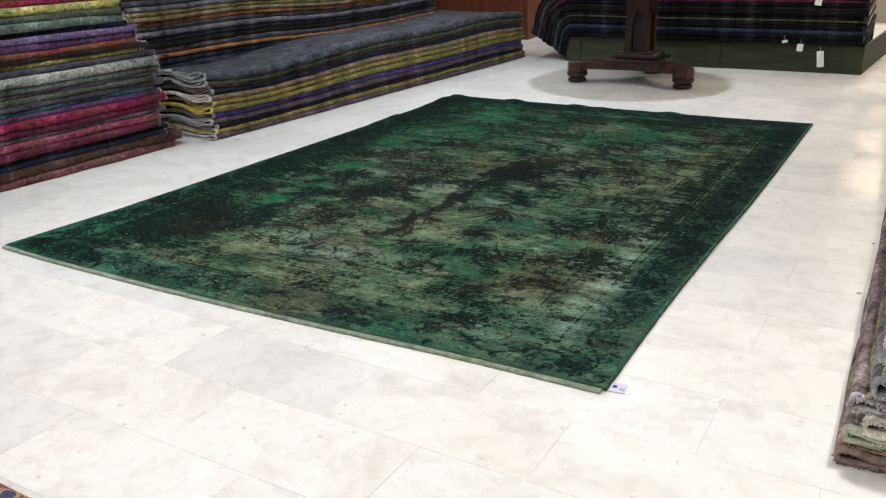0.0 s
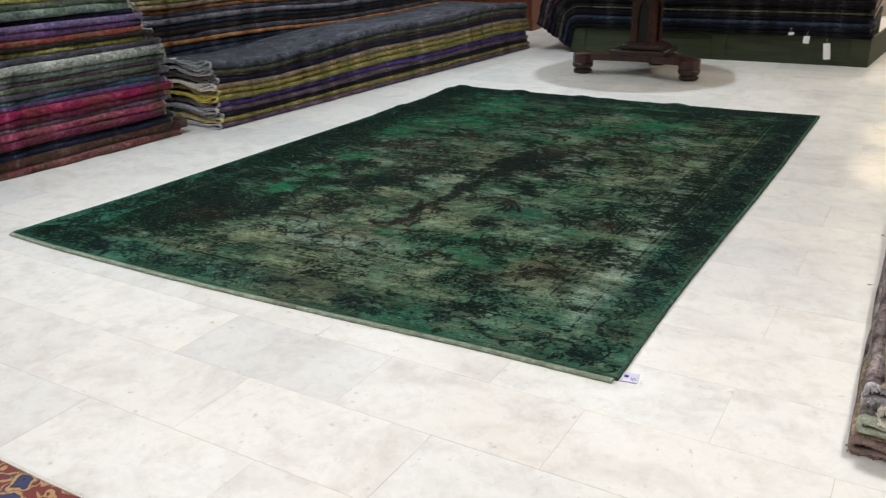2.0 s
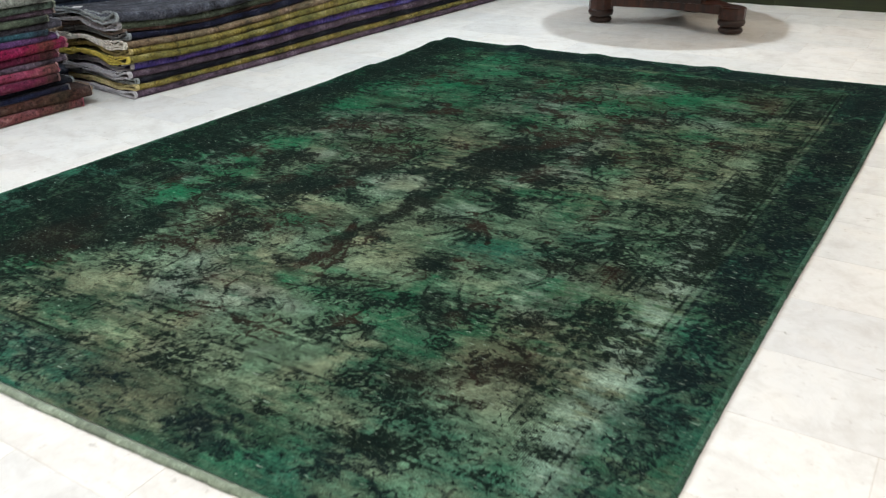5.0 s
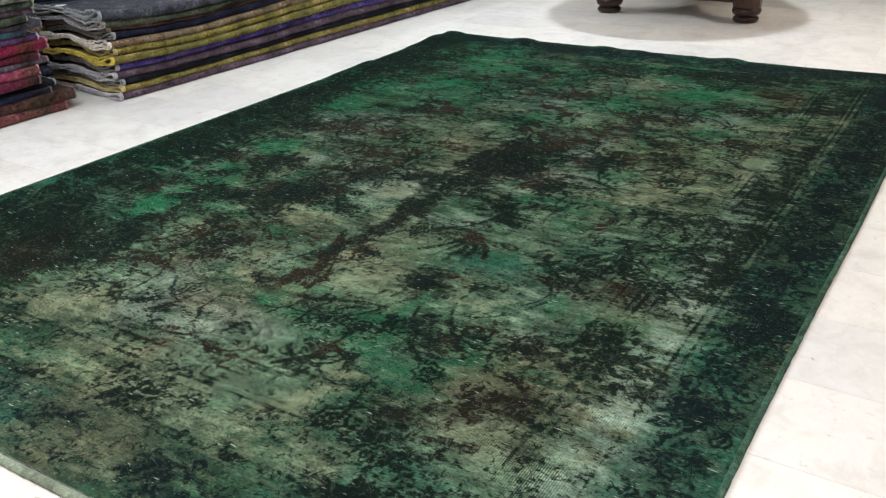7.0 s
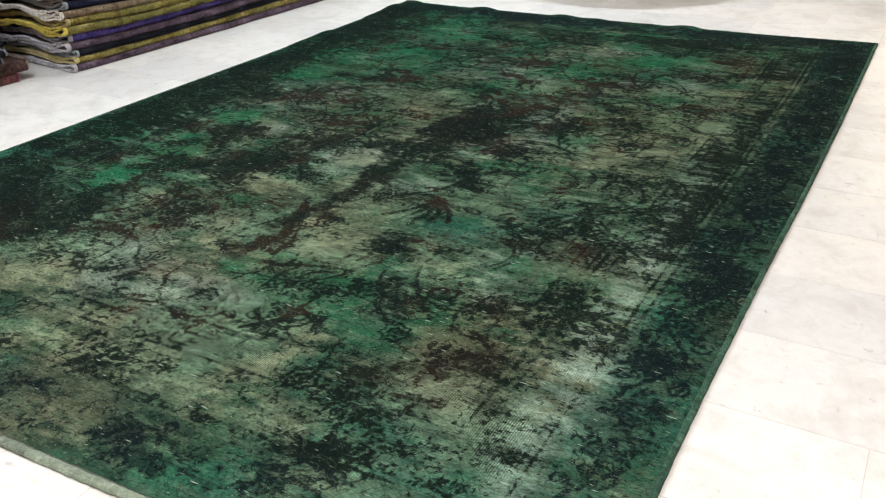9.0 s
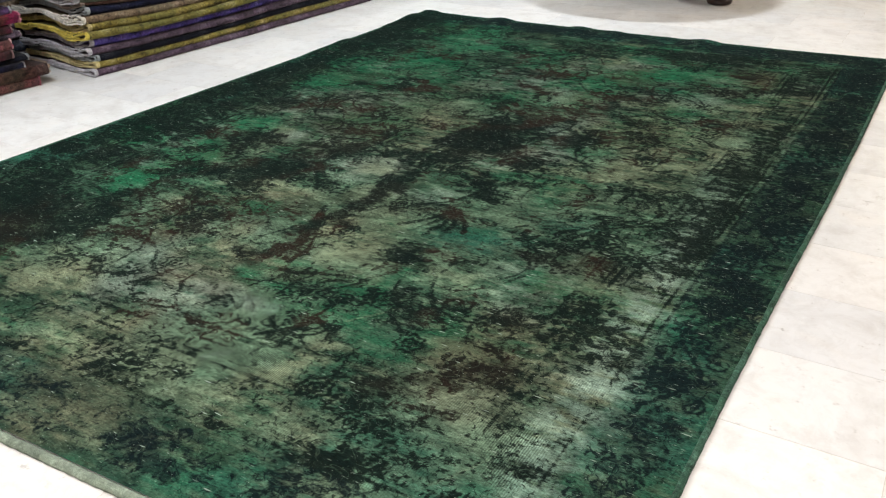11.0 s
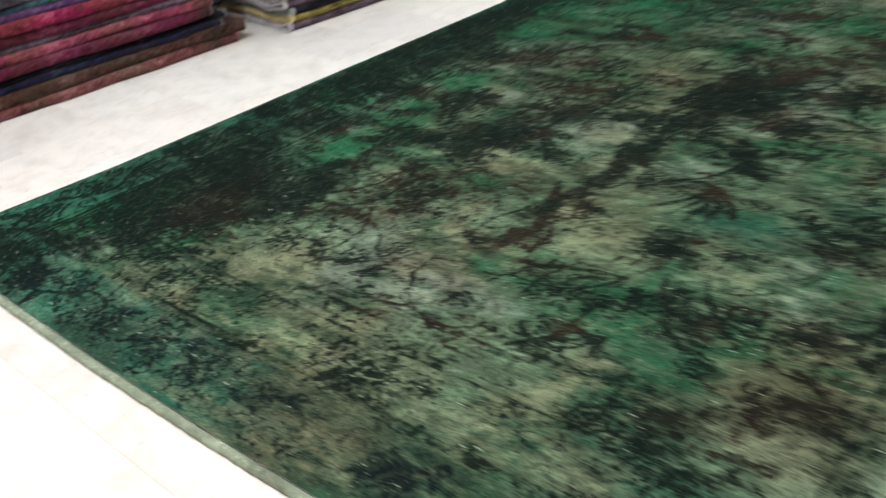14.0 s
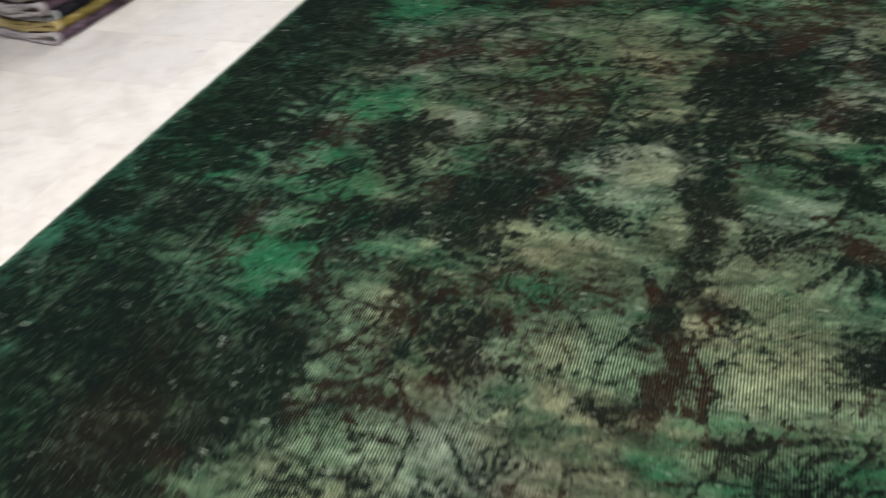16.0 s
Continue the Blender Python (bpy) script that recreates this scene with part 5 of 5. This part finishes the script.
    c = blend(c, col(34, 46, 38), 0.45 * drawn * (1 - 0.4 * w))
    c = blend(c, col(70, 84, 66), 0.4 * rungs * band)
    c = blend(c, col(142, 150, 122), 0.3 * light)
    c = blend(c, col(126, 146, 132), 0.72 * gone)
    c = blend(c, col(52, 104, 88), 0.36 * corner * (1 - 0.5 * drawn) * (1 - 0.7 * np.maximum(blooms, vines)))
    c = blend(c, col(14, 26, 28), 0.6 * smooth(0.3, 0.9, solid) * (1 - 0.6 * clustered * (1 - dark.clip(0, 1))))
    c = blend(c, col(66, 96, 78), 0.12 * (1 - smooth(0.003, 0.008, np.abs(edge - 0.235))).reshape(w.shape))
    ink = blend(full(12, 22, 20), col(46, 28, 23), 0.6 * smooth(0.50, 0.66, cloud(x, y, 0.16, 101, 4)).reshape(w.shape) * field * (1 - np.clip(dark * 1.4, 0, 1)) + 0.3 * brown * field)
    ink = blend(ink, col(14, 25, 29), 0.7 * (1 - inner) * (1 - left))
    streak = 0.60 + 0.80 * cloud(x * 0.28, y, 0.022, 111, 3, 0.7)
    grain = 0.60 + 0.80 * cloud(x, y, 0.03, 115, 3, 0.85)
    c = c * (streak * grain)[:, None] * (1 - 0.9 * (cloud(x * 0.33, y, 0.075, 161, 3, 0.6) - 0.5) + 0.5 * (cloud(x * 0.5, y, 0.14, 165, 3, 0.6) - 0.5))[:, None]
    return x, y, np.clip(c, 0.002, 1), np.column_stack([ink, np.clip(cover, 0, 1).ravel()]), np.clip(smooth(0.5, 0.9, wear) * inner, 0, 1).ravel()


def rug_height(x, y):
    """Lie of the carpet: flat, with buckles along the far and far left edges."""
    u, v = x - RX0, y - RY0
    far = np.exp(-((RL - v) / 0.16) ** 2) * smooth(-0.1, 0.35, RW - 0.6 - u)
    left = np.exp(-(u / 0.14) ** 2) * smooth(2.6, 3.4, v)
    wave = np.maximum(0, np.sin(x * 9.5 + 0.8) * 0.6 + np.sin(x * 23.0) * 0.4)
    wave2 = np.maximum(0, np.sin(y * 8.0 + 1.9) * 0.7 + np.sin(y * 17.0) * 0.3)
    return 0.010 + 0.015 * far * wave + 0.024 * left * wave2 + 0.003 * (cloud(x, y, 0.5, 121, 2) - 0.5)


def overdyed_carpet():
    ob = empty("overdyed_carpet", pose(0, 0, 0), label="large worn green overdyed Persian carpet spread on the marble floor", category="carpet")
    nx, ny = 660, 934
    x, y, dye, ink, worn = carpet_dye(nx, ny)
    u, v = (x - RX0) / RW, (y - RY0) / RL
    px, py = rug_plan(x, y)
    z = rug_height(x, y)
    me = bpy.data.meshes.new("field")
    me.vertices.add(nx * ny)
    me.vertices.foreach_set("co", np.column_stack([px, py, z]).astype(np.float32).ravel())
    i = np.arange(nx * ny).reshape(ny, nx)
    quads = np.stack([i[:-1, :-1], i[:-1, 1:], i[1:, 1:], i[1:, :-1]], -1).reshape(-1, 4)
    n = len(quads)
    me.loops.add(n * 4)
    me.loops.foreach_set("vertex_index", quads.ravel().astype(np.int32))
    me.polygons.add(n)
    me.polygons.foreach_set("loop_start", np.arange(0, n * 4, 4, dtype=np.int32))
    me.update(calc_edges=True)
    me.polygons.foreach_set("use_smooth", np.ones(n, dtype=bool))
    me.attributes.new("dye", "FLOAT_COLOR", "POINT").data.foreach_set("color", np.column_stack([dye, np.ones(len(x))]).astype(np.float32).ravel())
    me.attributes.new("ink", "FLOAT_COLOR", "POINT").data.foreach_set("color", ink.astype(np.float32).ravel())
    me.attributes.new("worn", "FLOAT", "POINT").data.foreach_set("value", worn.astype(np.float32))
    me.materials.append(RUG)
    field = new("field", me)
    field.parent = ob

    def band(name, path, width, thick, mat, label, lift=0.0):
        """A thin cord or strip that follows the carpet's edge down to the floor."""
        verts, faces = [], []
        sec = [(-0.5, 0.0), (0.5, 0.0), (0.5, 0.6), (0.25, 1.0), (-0.25, 1.0), (-0.5, 0.6)]
        for j, (cx, cy, cz, ox, oy) in enumerate(path):
            for a, h in sec:
                verts.append((cx + ox * a * width, cy + oy * a * width, max(0.0005, (cz - 0.010) * 0.9) + h * thick + lift))
            if j:
                k = len(sec)
                for q in range(k):
                    r = (q + 1) % k
                    faces.append(((j - 1) * k + q, (j - 1) * k + r, j * k + r, j * k + q))
        faces += [tuple(range(len(sec))), tuple(range(len(verts) - 1, len(verts) - len(sec) - 1, -1))]
        b = new(name, raw(name, verts, faces, [mat]))
        b.parent = ob
        tagged(b, label)

    grid = np.column_stack([px, py, z]).reshape(ny, nx, 3)
    jig = lambda j, s: 0.0016 * wobble(s, j * 0.2, 0.0) + 0.0006 * wobble(s + 1, j * 1.3, 0.0)
    band("binding", [(*(grid[j, -1] + (0.004 + jig(j, 5), 0, 0)), 1, 0) for j in [*range(0, ny - 2, 3), ny - 1]], 0.016, 0.013, BINDING, "green overcast side binding")
    band("binding", [(*(grid[j, 0] - (0.004 + jig(j, 8), 0, 0)), 1, 0) for j in [*range(0, ny - 2, 3), ny - 1]], 0.014, 0.012, BINDING, "green overcast side binding")
    band("end_weave", [(*(grid[0, j] - (0, 0.013 + 1.5 * jig(j, 11), 0)), 0, 1) for j in [*range(0, nx - 2, 3), nx - 1]], 0.025, 0.011, KILIM, "pale grey-green flat-woven end")
    band("end_weave", [(*(grid[-1, j] + (0, 0.005 + jig(j, 14), 0)), 0, 1) for j in [*range(0, nx - 2, 3), nx - 1]], 0.014, 0.011, BINDING, "dark flat-woven end")


overdyed_carpet()

# paper label at the carpet's corner
tag = empty("paper_label", pose(-0.785, 2.383, 0.001, 0, 0, 8), label="small printed white paper label on the floor by the carpet", category="label")
part("paper", box(-0.026, -0.022, 0.0, 0.026, 0.036, 0.0018), LABEL, tag)
part("printed_bar", prism([(-0.007, 0.0), (0.007, 0.0), (0.007, 0.0008), (-0.007, 0.0008)], -0.003, 0.012), PRINT, tag, at=pose(-0.012, 0.006, 0.0018))
for i in range(4):
    part("printed_bar", box(-0.0007, -0.011, 0.0, 0.0008, 0.007 - 0.003 * (i % 2), 0.0008), PRINT, tag, at=pose(0.006 + 0.0045 * i, 0.0, 0.0018))

slip = empty("paper_slip", pose(-4.985, 4.45, 0.468, 4, -3, 20), label="small blank white paper slip lying on the grey folded carpet", category="label")
part("paper", box(-0.03, -0.02, 0.0, 0.03, 0.02, 0.002), PAPER, slip)


def thread(x, y, turn, size):
    ob = empty("wool_thread", pose(x, y, 0.0005, 0, 0, turn), label="loose dark wool thread fallen on the marble floor", category="thread", group="loose threads")
    bm = bmesh.new()
    for k in range(3):
        last = None
        for i in range(7):
            c = Vector((size * (i / 6 - 0.5), size * 0.7 * wobble(k + 40, i * 0.9, turn), 0.0015))
            ring = [bm.verts.new(c + Vector((0, 0.0008 * math.cos(a), 0.0008 * math.sin(a)))) for a in (0.5, 2.6, 4.7)]
            if last:
                for q in range(3):
                    bm.faces.new((last[q], last[(q + 1) % 3], ring[(q + 1) % 3], ring[q]))
            last = ring
    part("strand", bm, PILE["smoke"], ob)


for spot_at in ((-0.19, 3.53, 15, 0.02), (-0.19, 4.15, 70, 0.016)):
    thread(*spot_at)

# ---- floor tiles, last ----
TW, TD, GAP = 0.694, 0.337, 0.0015
tile_bm = box(-TW / 2 + GAP / 2, -TD / 2 + GAP / 2, -0.012, TW / 2 - GAP / 2, TD / 2 - GAP / 2, 0.0)
bmesh.ops.bevel(tile_bm, geom=[e for e in tile_bm.edges if all(v.co.z > -0.001 for v in e.verts)], offset=0.0004, segments=1, affect="EDGES")
tile_mesh = mesh_of(tile_bm, "marble_tile")
tile_mesh.materials.append(MARBLE)
tv = [tuple(v.co) for v in tile_mesh.vertices]
tf = [tuple(p.vertices) for p in tile_mesh.polygons]
verts, faces = [], []
rnd = random.Random(4)
for row in range(int((Y0 - 1.812) / TD), int((Y1 - 1.812) / TD)):
    yc = 1.812 + (row + 0.5) * TD
    start = (-0.84 if row % 2 == 0 else -0.478) + 0.014 * (yc - 2.3)
    for k in range(-9, 5):
        xc = start + (k + 0.5) * TW
        dz = rnd.uniform(-0.0006, 0.0)
        if -4.9 < xc < 0.35 and 0.3 < yc < 10.0:
            ob = new("marble_tile", tile_mesh)
            ob.matrix_basis = pose(xc, yc, dz)
            ob.parent = FLOOR
        elif X0 - 0.1 < xc < X1 + 0.1:
            b0 = len(verts)
            verts += [(a + xc, b + yc, c + dz) for a, b, c in tv]
            faces += [tuple(b0 + i for i in f) for f in tf]
rest = new("outer_tiles", raw("outer_tiles", verts, faces, [MARBLE_REST], None, False))
rest.parent = FLOOR
tagged(rest, kind="stuff")
